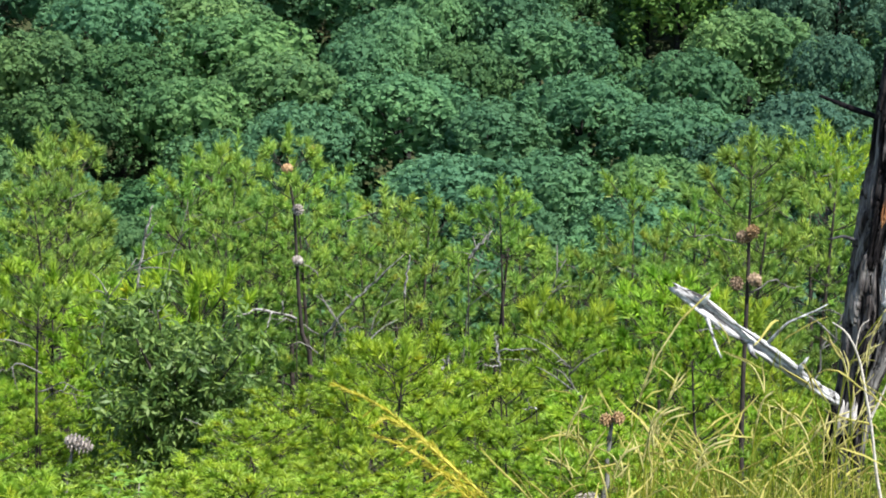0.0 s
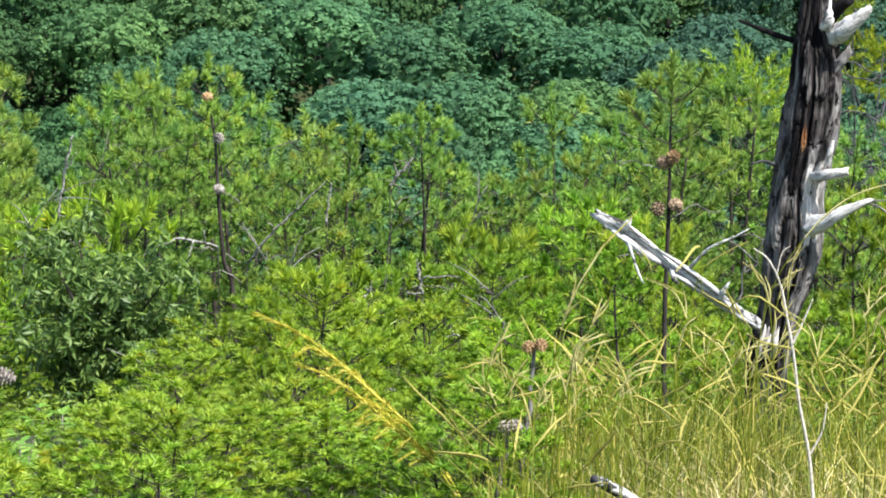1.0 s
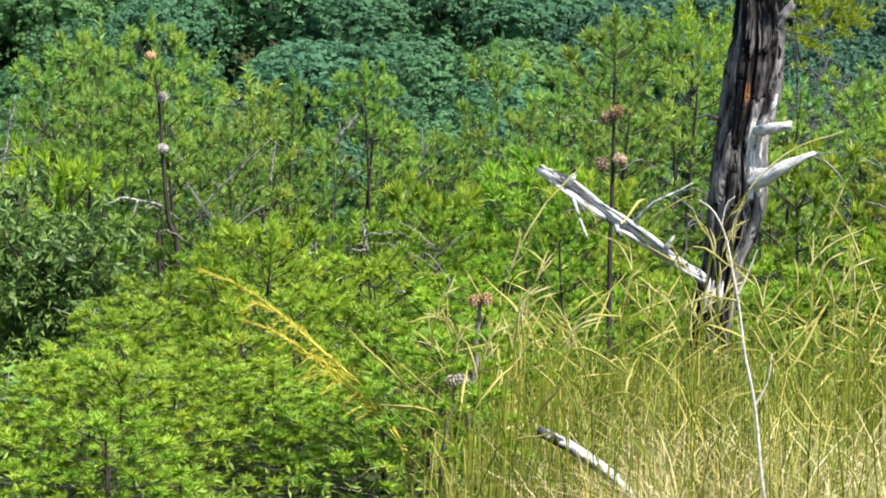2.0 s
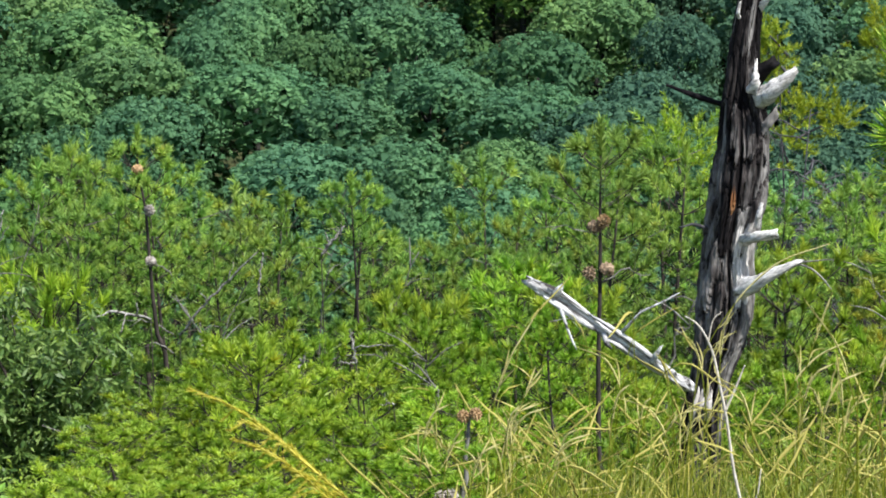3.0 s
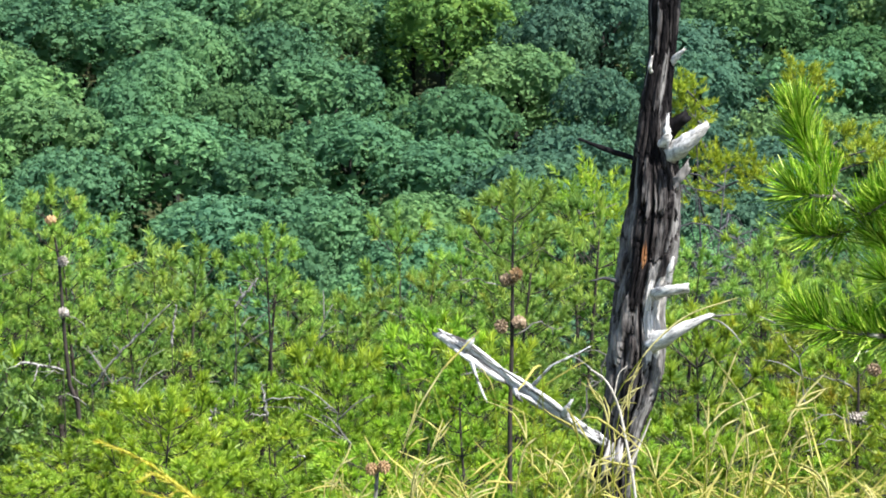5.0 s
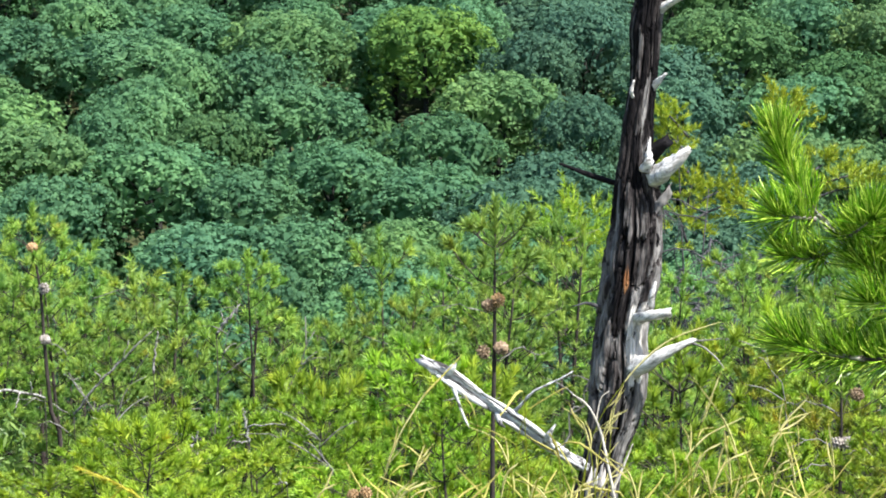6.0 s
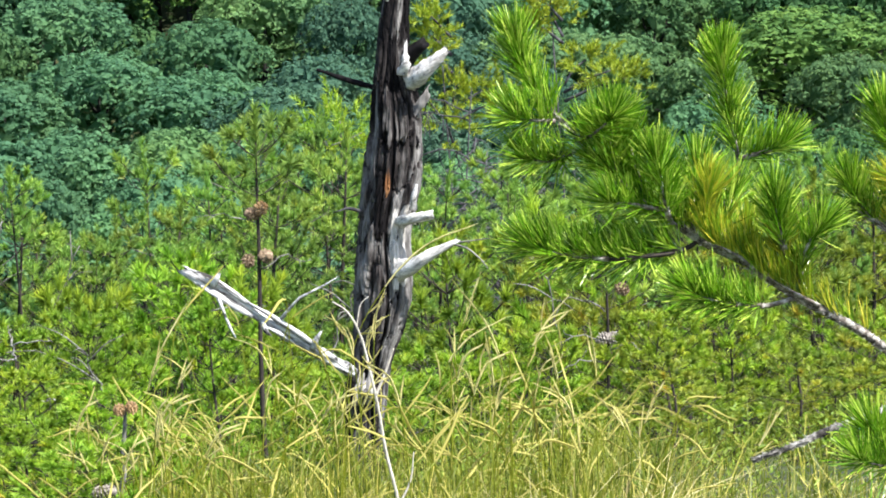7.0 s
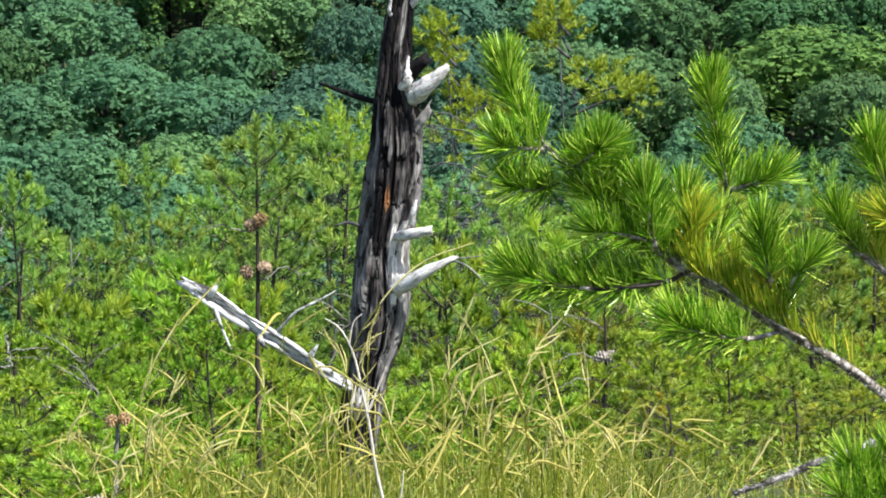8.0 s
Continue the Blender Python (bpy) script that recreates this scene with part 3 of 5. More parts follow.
def cone_mesh(mat, seed):
    """An open pine cone: rows of scales round a core."""
    g = rng_of(seed)
    pieces = [(*tube([(0, 0, -0.022), (0, 0, 0), (0, 0, 0.024)], [0.008, 0.013, 0.004], 7), 0)]
    rows = [(-0.02, 0.013), (-0.013, 0.021), (-0.004, 0.025), (0.006, 0.023), (0.015, 0.017), (0.024, 0.009)]
    for i, (z, r) in enumerate(rows):
        n = 8
        for k in range(n):
            a = (k + 0.5 * (i % 2)) * 6.283 / n
            o, s = np.array([math.cos(a), math.sin(a), 0]), np.array([-math.sin(a), math.cos(a), 0])
            q = r * g.uniform(0.9, 1.12)
            up = np.array([0, 0, 0.004])
            v = [o * 0.006 + np.array([0, 0, z - 0.004]), o * q * 0.75 - s * 0.0065 + np.array([0, 0, z]), o * q + np.array([0, 0, z + 0.004]),
                 o * q * 0.75 + s * 0.0065 + np.array([0, 0, z]), o * q * 0.7 + np.array([0, 0, z + 0.006])]
            pieces.append((v, [[0, 1, 4], [0, 4, 3], [1, 2, 4], [2, 3, 4], [0, 2, 1], [0, 3, 2]], 0))
    return mesh("pine_cone", pieces, [mat])


CONE_NEW, CONE_OLD, CONE_BROWN = cone_mesh(M_CONE, 1), cone_mesh(M_CONEOLD, 2), cone_mesh(M_CONEBROWN, 3)


def add_cone(parent, at, old=False, scale=1.0, tilt=(90, 0, 0)):
    c = part("pine_cone", (CONE_NEW, CONE_OLD, CONE_BROWN)[old], parent, ("tan open cone", "grey weathered open cone", "red-brown weathered open cone")[old])
    c.matrix_basis = pose(*at, *tilt) @ Matrix.Diagonal((scale, scale, scale, 1))
    return c


# height of the thicket's skyline, by the way x / y
WAY = [-0.2, -0.134, -0.106, -0.078, -0.062, -0.04, -0.016, 0.004, 0.0225, 0.051, 0.072, 0.1, 0.2]
RISE = [0.08, 0.1, -0.02, -0.06, -0.23, -0.18, -0.48, -0.1, -0.09, 0.16, -0.1, -0.15, -0.2]


def build_thicket():
    g = rng_of(23)
    lab_s = "low bushy young pine with yellow-green needles on the slope"
    lab_t = "slender young pine with bright green needle tufts in the thicket"
    small = [pine(300 + k, h, s, lab_s, M_NEEDLE_YOUNG, needles=48, gap=0.14, bare=0.06, length=0.052, width=0.009, perk=1.1, up=0.35, girth=0.8) for k, (h, s) in enumerate([(0.75, 0.44), (0.9, 0.48), (0.65, 0.46), (1.0, 0.46)])]
    tall = [pine(320 + k, h, s, lab_t, needles=50, bare=0.4, gap=0.23) for k, (h, s) in enumerate([(1.9, 0.5), (2.3, 0.55), (2.1, 0.48), (2.6, 0.55)])]
    lab_d = "young pine in the thicket, needles toned darker olive for shade"
    deep = [pine(340 + k, h, s, lab_d, M_NEEDLE_SHADED, needles=50, bare=b, gap=0.2) for k, (h, s, b) in enumerate([(0.9, 0.5, 0.08), (0.8, 0.48, 0.08), (2.2, 0.55, 0.3), (2.0, 0.5, 0.3)])]
    first = dict.fromkeys(small + tall + deep, True)
    for iy, y0 in enumerate(np.concatenate([np.arange(9.0, 11.5, 0.42), np.arange(11.5, 17, 0.55), np.arange(17, 23.8, 0.75)])):
        step = 0.46 if y0 < 11.5 else 0.62 if y0 < 17 else 0.78
        lo, hi = -0.185 * y0 - 0.2, 0.21 * y0 + 0.2
        for x0 in np.arange(lo, hi, step):
            x, y = x0 + g.uniform(-0.25, 0.25), y0 + g.uniform(-0.25, 0.25)
            k, turn, jit = g.integers(4), g.uniform(0, 360), g.normal(0, 0.13)
            if y < 13.7 and x > (0.05 - 0.03 * (13 - y) if y < 12.6 else -0.5):
                continue
            if any(abs(x / y - w) < (0.02 if d == 19 else 0.012) and 0 < d - y < 4.2 for w, d in ((-0.092, 19.0), (-0.0355, 20.0), (0.032, 14.5), (-0.1645, 15.0), (0.132, 15.0))):
                continue
            if -0.17 < x / y < -0.122 and 10.4 < y < 12.3:
                continue
            if y < 9.95 and -0.09 < x / y < -0.012:
                continue
            if abs(x / y + 0.128) < 0.028 and 12.3 < y < 15.2:
                continue
            if math.hypot(x + 1.85, (y - 14.6) * 0.7) < 0.62 or math.hypot(x - 0.9, y - 13) < 0.5 or math.hypot(x + 1.7, y - 11.8) < 0.4:
                continue
            z = float(lie(x, y))
            line = 1.6 + (np.interp(x / y, WAY, RISE) - 1.6) * y / 22 - 0.12
            low = -0.5 + 0.1 * math.sin(x * 1.9 + y) - 0.02 * (y - 14)
            mixk = min(max((y - 16.5) / 4.5, 0), 1)
            top = min(low * (1 - mixk) + line * mixk + jit, line + 0.03)
            h = max((0.42 if y > 11.5 else 0.34) + jit * 0.4, top - z)
            ob, ref = (small[k], (0.75, 0.9, 0.65, 1.0)[k]) if h < 1.35 else (tall[k], (1.9, 2.3, 2.1, 2.6)[k])
            # shade-toned pines take the right side, picked by the way x / y
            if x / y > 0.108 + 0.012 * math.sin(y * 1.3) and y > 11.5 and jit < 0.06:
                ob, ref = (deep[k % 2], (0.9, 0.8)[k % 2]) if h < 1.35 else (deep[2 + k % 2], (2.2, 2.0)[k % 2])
            sz = h / ref
            sx = min(max(sz, 0.8), 1.25)
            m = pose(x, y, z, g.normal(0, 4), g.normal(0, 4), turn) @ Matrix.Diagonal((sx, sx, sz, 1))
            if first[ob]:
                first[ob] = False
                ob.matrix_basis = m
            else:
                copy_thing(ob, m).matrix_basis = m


build_thicket()


def build_marked_pines():
    """The pines whose dark stems and cones stand clear of the thicket."""
    lab = "thin pine sapling with a bare dark stem and cones"
    for seed, x, y, top, cones, kw in (
            (401, -1.6, 19.0, 0.33, ((-0.178, -0.03, 0.187, 0), (-0.12, -0.03, -0.03, 1), (-0.115, -0.03, -0.3, 1)), dict(bare=0.84, spread=0.5, sparse=0.8, stem=[(0, -2.1), (-0.03, -0.93), (-0.09, -0.69), (-0.12, -0.36), (-0.14, -0.04), (-0.178, 0.19), (-0.18, 0.33)])),
            (402, -0.71, 20.0, -0.03, (), dict(bare=0.8, spread=0.5, sparse=0.9)),
            (403, 0.5, 14.5, 0.6, ((0.014, -0.035, 0.304, 0), (-0.024, -0.03, 0.281, 2), (-0.046, -0.03, 0.094, 2), (0.027, -0.035, 0.109, 2)), dict(bare=0.8, spread=0.5, sparse=0.8, stem=[(0.01, -1.2), (-0.01, -0.5), (0.0, 0.1), (0.0, 0.35), (0.004, 0.6)])),
            (404, -2.45, 15.0, -0.1, (), dict(bare=0.8, spread=0.4, sparse=0.6)),
            (405, 1.968, 15.0, 0.0, ((-0.018, -0.03, -0.35, 1), (0.018, -0.035, -0.35, 1), (0.07, 0, -0.15, 2), (0.0, -0.03, -0.44, 2)), dict(bare=0.7, spread=0.4, sparse=0.7, stem=[(0.02, -1.3), (0.0, -0.6), (0.004, -0.3), (0.0, 0.0)]))):
        z = float(lie(x, y))
        if "stem" in kw:
            kw["stem"] = [(dx, q - z) for dx, q in kw["stem"]]
        ob = pine(seed, top - z, kw.pop("spread"), lab, group="", bark=M_BARK, needles=58, girth=0.8, **kw)
        ob.matrix_basis = pose(x, y, z, 0, 0, 0 if "stem" in kw else seed * 37)
        back = ob.matrix_basis.inverted()
        g = rng_of(seed)
        for k in range(4 if seed != 402 else 0):
            zz = z + (top - z) * g.uniform(0.45, 0.78)
            b0 = np.array([x, y, zz])
            d = np.array([g.choice([-1, 1]) * g.uniform(0.14, 0.36), g.uniform(-0.12, 0.05), g.uniform(-0.03, 0.08)])
            q = curve_points([b0, b0 + d * 0.5 + np.array([0, 0, 0.04]), b0 + d], 9) + g.normal(0, 0.006, (9, 3))
            q = np.array([back @ Vector(w) for w in q])
            e = q[5] + g.normal(0, 0.07, 3)
            part("dead_twig", mesh("dead_twig", [(*tube(q, [0.0036, 0.0026, 0.001], 5, 0.15, k), 0), (*tube([q[5], (q[5] + e) / 2 + g.normal(0, 0.008, 3), e], [0.003, 0.001], 4, 0.1, k), 0)], [M_DEADTWIG], True), ob, "bare grey dead twig")
        for dx, dy, zc, old in cones:
            add_cone(ob, back @ Vector((x + dx, y + dy, zc)), old, 1.3, (g.uniform(60, 120), g.uniform(-40, 40), g.uniform(0, 360)))
    # a golden pine further down the slope
    for seed, x, y, puffs in ((410, 4.75, 40.0, ((-0.2, 0.2, 0.16), (-0.08, 0.02, 0.2), (-0.3, -0.05, 0.12), (0.3, -0.5, 0.2), (0.5, -0.6, 0.24), (0.7, -0.7, 0.22))),
                              (412, 3.5, 40.0, ((-0.2, 0.06, 0.16), (-0.22, -0.14, 0.18), (-0.18, -0.34, 0.18), (0.08, -0.72, 0.22), (0.36, -0.8, 0.24), (0.6, -0.9, 0.2), (-0.05, -1.15, 0.22))),
                              (413, 1.36, 24.0, ((0.02, 0.0, 0.2), (-0.1, -0.12, 0.2), (0.12, -0.14, 0.22), (0.0, -0.26, 0.24)))):
        z = float(lie(x, y))
        g = rng_of(seed)
        k_ = y / 40
        ob = thing("golden_pine", pose(x, y, z), "taller pine with golden-green needle puffs on grey limbs", "pine")
        top = puffs[0][1] - z
        part("trunk", mesh("trunk", [(*tube(curve_points([(0.1, 0, -0.3), (0.05, 0, top * 0.6), (puffs[0][0] * 0.5, 0, top)], 8), [0.022, 0.016, 0.006], 7, 0.1, seed), 0)], [M_DEADGREY], True), ob)
        for dx, pz, r in puffs:
            e = np.array([dx, g.normal(0, 0.15), pz - z])
            part("limb", mesh("limb", [(*tube(curve_points([(0.03, 0, e[2] - 0.25), e * np.array([0.5, 0.5, 1]) - np.array([0, 0, 0.1]), e], 7), [0.02, 0.008], 5, 0.1, 2), 0)], [M_DEADGREY], True), ob)
            st = []
            for q in range(30):
                c = e + g.normal(0, 1, 3) * np.array([r * 0.62, r * 0.5, r * 0.4])
                d = unit(c - e + np.array([0, 0, 0.12])) * 0.1
                st.append((*needles_on([c, c + d * 0.5, c + d], 30, 0.08 * max(k_, 0.7), 0.015 * k_, g, (45, 85), False, 0.3, 0.0), 0))
            part("needle_puff", mesh("needle_puff", st, [M_NEEDLE_GOLD if y > 30 else M_NEEDLE_YOUNG]), ob)
    # a dead pine behind the charred trunk, its limbs grey and drooping
    # 423 and 424 are added only to darken the deep shade behind
    for seed, x, y, top in ((421, 2.6, 28.0, -0.05), (422, 3.0, 30.0, -0.7), (423, 2.42, 25.0, -0.3), (424, 3.05, 27.0, -0.35)):
        z = float(lie(x, y))
        h = top - z
        g = rng_of(seed)
        ob = thing("dead_pine", pose(x, y, z), "dead grey pine with drooping bare tangled limbs", "dead tree")
        part("trunk", mesh("trunk", [(*tube(curve_points([(0, 0, -0.3), (0.05, 0, h * 0.4), (-0.06, 0, h * 0.75), (0.03, 0, h)], 9), [0.018, 0.011, 0.004], 7, 0.1, 1), 0)], [M_DEADGREY], True), ob)
        for k in range(24):
            zz, a, l = h * g.uniform(0.55, 0.98), g.uniform(0, 6.283), g.uniform(0.4, 1.1)
            d = np.array([math.cos(a), math.sin(a), 0])
            bp = curve_points([(0.02, 0, zz), d * l * 0.45 + np.array([0, 0, zz + 0.07]), d * l + np.array([0, 0, zz - l * g.uniform(0.15, 0.75)])], 8)
            bp[2:] += np.cumsum(g.normal(0, 0.03, (6, 3)), 0)
            st = [(*tube(bp, [0.0065, 0.002], 5, 0.1, k), 0)]
            for j in range(18):
                b0 = bp[int(g.integers(2, 8))]
                e = b0 + np.array([g.normal(0, 0.12), g.normal(0, 0.12), g.uniform(-0.3, 0.05)])
                st.append((*tube(curve_points([b0, (b0 + e) / 2 + g.normal(0, 0.03, 3), e], 4), [0.0045, 0.002], 4, 0, j), 0))
            part("limb", mesh("limb", st, [M_DEADGREY], True), ob)


build_marked_pines()


# ---- the dead standing trunk ----
def build_snag():
    ay, z0, z1 = 13.0, -0.75, 2.25
    snag = thing("dead_tree", pose(0.80, ay, -0.62), "fire-charred grey dead pine trunk with broken white branch stubs", "dead tree")
    back = snag.matrix_basis.inverted()
    H = [-0.75, -0.55, -0.46, -0.356, -0.275, -0.17, -0.1, -0.022, 0.081, 0.184, 0.287, 0.39, 0.493, 0.595, 0.698, 0.8, 0.903, 1.005, 1.107, 1.209, 1.311, 1.413, 1.494, 1.576, 1.9, 2.25]
    LF = [0.66, 0.71, 0.73, 0.745, 0.73, 0.765, 0.778, 0.786, 0.793, 0.799, 0.808, 0.822, 0.839, 0.851, 0.874, 0.881, 0.893, 0.906, 0.918, 0.94, 0.943, 0.94, 0.954, 0.958, 0.975, 0.995]
    RT = [0.9, 0.88, 0.88, 0.885, 0.9, 0.914, 0.935, 0.971, 0.998, 1.004, 0.994, 1.007, 1.04, 1.052, 1.056, 1.05, 1.028, 1.02, 1.024, 1.035, 1.045, 1.053, 1.062, 1.082, 1.1, 1.1]
    rings, seg, cols = 420, 128, 13
    zs = np.linspace(z0, z1, rings)
    lf, rt = np.interp(zs, H, LF), np.interp(zs, H, RT)
    table = rng_of(19).random((64, 128, 2))

    def plate(a, z):
        """Which long plate of cracked wood a place belongs to, and how far from its edges it lies."""
        ca, sa = math.cos(a), math.sin(a)
        p = a / (2 * math.pi) * cols + 0.8 * noise.noise(Vector((ca * 1.5, sa * 1.5, z * 3.2))) + 0.3 * noise.noise(Vector((ca * 6, sa * 6, z * 12)))
        col = math.floor(p)
        q = z * 5.5 + 7 * table[col % cols, 0, 0] + 0.5 * noise.noise(Vector((ca * 5, sa * 5, z * 2)))
        row = math.floor(q)
        return col % cols, row % 128, min(p - col, col + 1 - p), min(q - row, row + 1 - q)

    def step(a, b, x):
        t = min(max((x - a) / (b - a), 0), 1)
        return t * t * (3 - 2 * t)

    v, faces, burn, peel, rust = [], [], [], [], []
    for i, z in enumerate(zs):
        c, r = (lf[i] + rt[i]) / 2, (rt[i] - lf[i]) / 2
        for j in range(seg):
            a = j * 2 * math.pi / seg
            u, front = math.cos(a), -math.sin(a)
            col, row, fa, fz = plate(a, z)
            n1 = noise.noise(Vector((math.cos(a) * 2.2, math.sin(a) * 2.2, z * 1.1)))
            n3 = noise.noise(Vector((math.cos(a) * 18, math.sin(a) * 18, z * 22)))
            edge, cross = max(0.0, 1 - fa / 0.2), max(0.0, 1 - fz / 0.05)
            cleft = max(0.0, 1 - abs(u + 0.04 - 0.45 * (0.45 - z)) / 0.1) * step(0.0, 0.3, front) * step(1.0, 0.75, z)
            n5 = noise.noise(Vector((math.cos(a) * 34, math.sin(a) * 34, z * 26 + 7)))
            k = 1 - 0.15 * edge - 0.1 * cross - 0.2 * cleft + 0.16 * (table[col, row, 0] - 0.5) + 0.06 * n1 + 0.05 * n3 + 0.045 * n5
            v.append((c + r * k * math.cos(a), ay + r * 0.95 * k * math.sin(a), z))
            low = 0.45 + 0.03 * step(-0.2, -0.6, u) - 0.03 * step(0.1, 0.4, u) + 0.1 * step(-0.02, -0.2, z)
            high = 0.78 - 0.3 * step(0.3, 0.1, abs(u - 0.25)) * step(0.85, 0.95, z) * step(1.4, 1.3, z) - 0.1 * step(1.0, 0.8, z)
            w = step(0.62, 0.85, z)
            burn.append(low * (1 - w) + high * w + (0.26 + 0.24 * w) * (table[col, row, 1] - 0.5) + (0.15 + 0.09 * w) * edge + 0.3 * cross + 0.7 * cleft + 0.24 * n1 + 0.15 * n3)
            peel.append(1.15 * step(0.08, 0.26, u) * step(0.95, 0.75, u) * step(0.08, 0.16, z) * step(0.48, 0.4, z) * step(0, 0.2, front) - 0.45 * edge - 0.25 * (table[col, row, 1] < 0.35))
            spot = max(0.0, 1 - math.hypot((z - 0.50) / 0.09, (u + 0.2) / 0.26)) + 0.6 * max(0.0, 1 - math.hypot((z - 0.58) / 0.16, (u + 0.26) / 0.2))
            rust.append((spot * 0.85 + 0.25 * n3 * (spot > 0)) * (front > 0))
    for j in range(seg):
        x, y, z = v[(rings - 1) * seg + j]
        v[(rings - 1) * seg + j] = (x, y, z + 0.14 * abs(noise.noise(Vector((j * 0.25, 3, 1)))))
    for i in range(rings - 1):
        for j in range(seg):
            k = (j + 1) % seg
            faces.append([i * seg + j, i * seg + k, (i + 1) * seg + k, (i + 1) * seg + j])
    faces.append([(rings - 1) * seg + j for j in range(seg)])
    v = np.array(v) - np.array([0.80, ay, -0.62])
    me = mesh("trunk", [(v, faces, 0)], [M_SNAG])
    for name, values in (("burn", burn), ("peel", peel), ("rust", rust)):
        me.attributes.new(name, "FLOAT", "POINT").data.foreach_set("value", np.array(values, dtype=np.float32))
    part("trunk", me, snag)

    g = rng_of(5)

    def stub(pts, radii, mat, label, name="branch_stub", seg=11, rough=0.16, splinter=0.045):
        p = np.array(pts) - np.array([0.80, ay, -0.62])
        tv, tf = tube(curve_points(p, 16), radii, seg, rough * 1.2, int(g.integers(999)))
        part(name, mesh(name, [(splinter_end(tv, seg, g, splinter), tf, 0)], [mat], True), snag, label)

    W, D = "broken bleached white stub", "broken dark stub"
    stub([(1.035, 12.99, 1.475), (1.08, 12.95, 1.505), (1.125, 12.92, 1.528)], [0.015, 0.011, 0.005], M_PALE, W)
    stub([(1.01, 12.99, 1.195), (1.038, 12.96, 1.225), (1.058, 12.94, 1.248)], [0.013, 0.01, 0.005], M_PALE, W, splinter=0.02)
    stub([(0.945, 12.945, 1.17), (0.938, 12.925, 1.19), (0.945, 12.92, 1.225)], [0.006, 0.007, 0.003], M_PALE, W, splinter=0.01)
    stub([(1.01, 12.94, 0.88), (1.05, 12.88, 0.91), (1.096, 12.86, 0.95), (1.134, 12.85, 0.985)], [0.027, 0.027, 0.022, 0.01], M_PALE, W, seg=13, rough=0.28, splinter=0.02)
    stub([(0.99, 12.92, 0.905), (0.998, 12.9, 0.945), (1.0, 12.905, 0.99)], [0.024, 0.017, 0.004], M_PALE, W)
    stub([(0.995, 13.0, 0.945), (1.03, 12.97, 0.972), (1.062, 12.95, 1.0)], [0.032, 0.03, 0.022], M_CHAR, D)
    # the black colour stands for the trunk's shade on this branch
    stub([(0.90, 13.04, 0.85), (0.80, 13.08, 0.88), (0.715, 13.12, 0.912)], [0.011, 0.009, 0.005], M_CHAR, "thin broken branch, coloured black for the trunk's shade")
    stub([(0.95, 12.95, 0.375), (0.985, 12.89, 0.386), (1.04, 12.87, 0.395), (1.07, 12.86, 0.399)], [0.026, 0.021, 0.019, 0.018], M_PALE, W, seg=11, splinter=0.012)
    stub([(0.94, 12.94, 0.19), (1.002, 12.88, 0.222), (1.073, 12.85, 0.262), (1.15, 12.84, 0.299)], [0.034, 0.026, 0.018, 0.01], M_PALE, W, seg=13, rough=0.24, splinter=0.03)
    stub([(1.14, 12.84, 0.295), (1.19, 12.83, 0.278), (1.235, 12.82, 0.24), (1.262, 12.81, 0.205)], [0.006, 0.005, 0.004, 0.002], M_DEADTWIG, "thin grey dead twig", "twig", 5, 0.1, 0.01)
    stub([(1.15, 12.84, 0.298), (1.2, 12.82, 0.304), (1.25, 12.82, 0.309)], [0.004, 0.003, 0.002], M_DEADTWIG, "thin grey dead twig", "twig", 5, 0.1, 0.01)
    stub([(1.005, 12.9, 0.42), (1.01, 12.88, 0.46), (1.022, 12.88, 0.505)], [0.009, 0.011, 0.004], M_PALE, W, splinter=0.01)
    stub([(1.0, 12.97, 0.72), (1.03, 12.96, 0.77), (1.075, 12.95, 0.835)], [0.03, 0.027, 0.015], M_GREY, "loose flake of bark", "bark_flake", 7, 0.35)
    stub([(0.83, 12.98, 0.41), (0.78, 12.96, 0.425), (0.75, 12.95, 0.42)], [0.007, 0.006, 0.003], M_DEADGREY, D)
    for k in range(5):
        x0 = 0.785 + 0.012 * k
        stub([(x0 - 0.008, 12.925, -0.285 + 0.01 * (k % 2)), (x0, 12.905, -0.23), (x0 + 0.012, 12.92, -0.165 - 0.014 * (k % 3))], [0.01, 0.013, 0.003], (M_FLAKE, M_GREY)[k % 2], "pale splinter at the burnt foot", "splinter", 7, 0.3, 0.02)
    for k in range(12):
        zc, h = g.uniform(0.4, 0.85), g.uniform(0.02, 0.06)
        x0 = 0.985 + 0.045 * (zc - 0.4) / 0.45 + g.uniform(-0.01, 0.02)
        y0 = 12.98 - g.uniform(0, 0.03)
        stub([(x0, y0, zc - h), (x0 + g.uniform(0.0, 0.02), y0, zc), (x0 + g.uniform(0, 0.03), y0 - 0.01, zc + h)], [0.007, 0.008, 0.002], (M_DEADGREY, M_GREY, M_CHAR)[k % 3], "loose splinter of bark", "bark_flake", 6, 0.35)


build_snag()


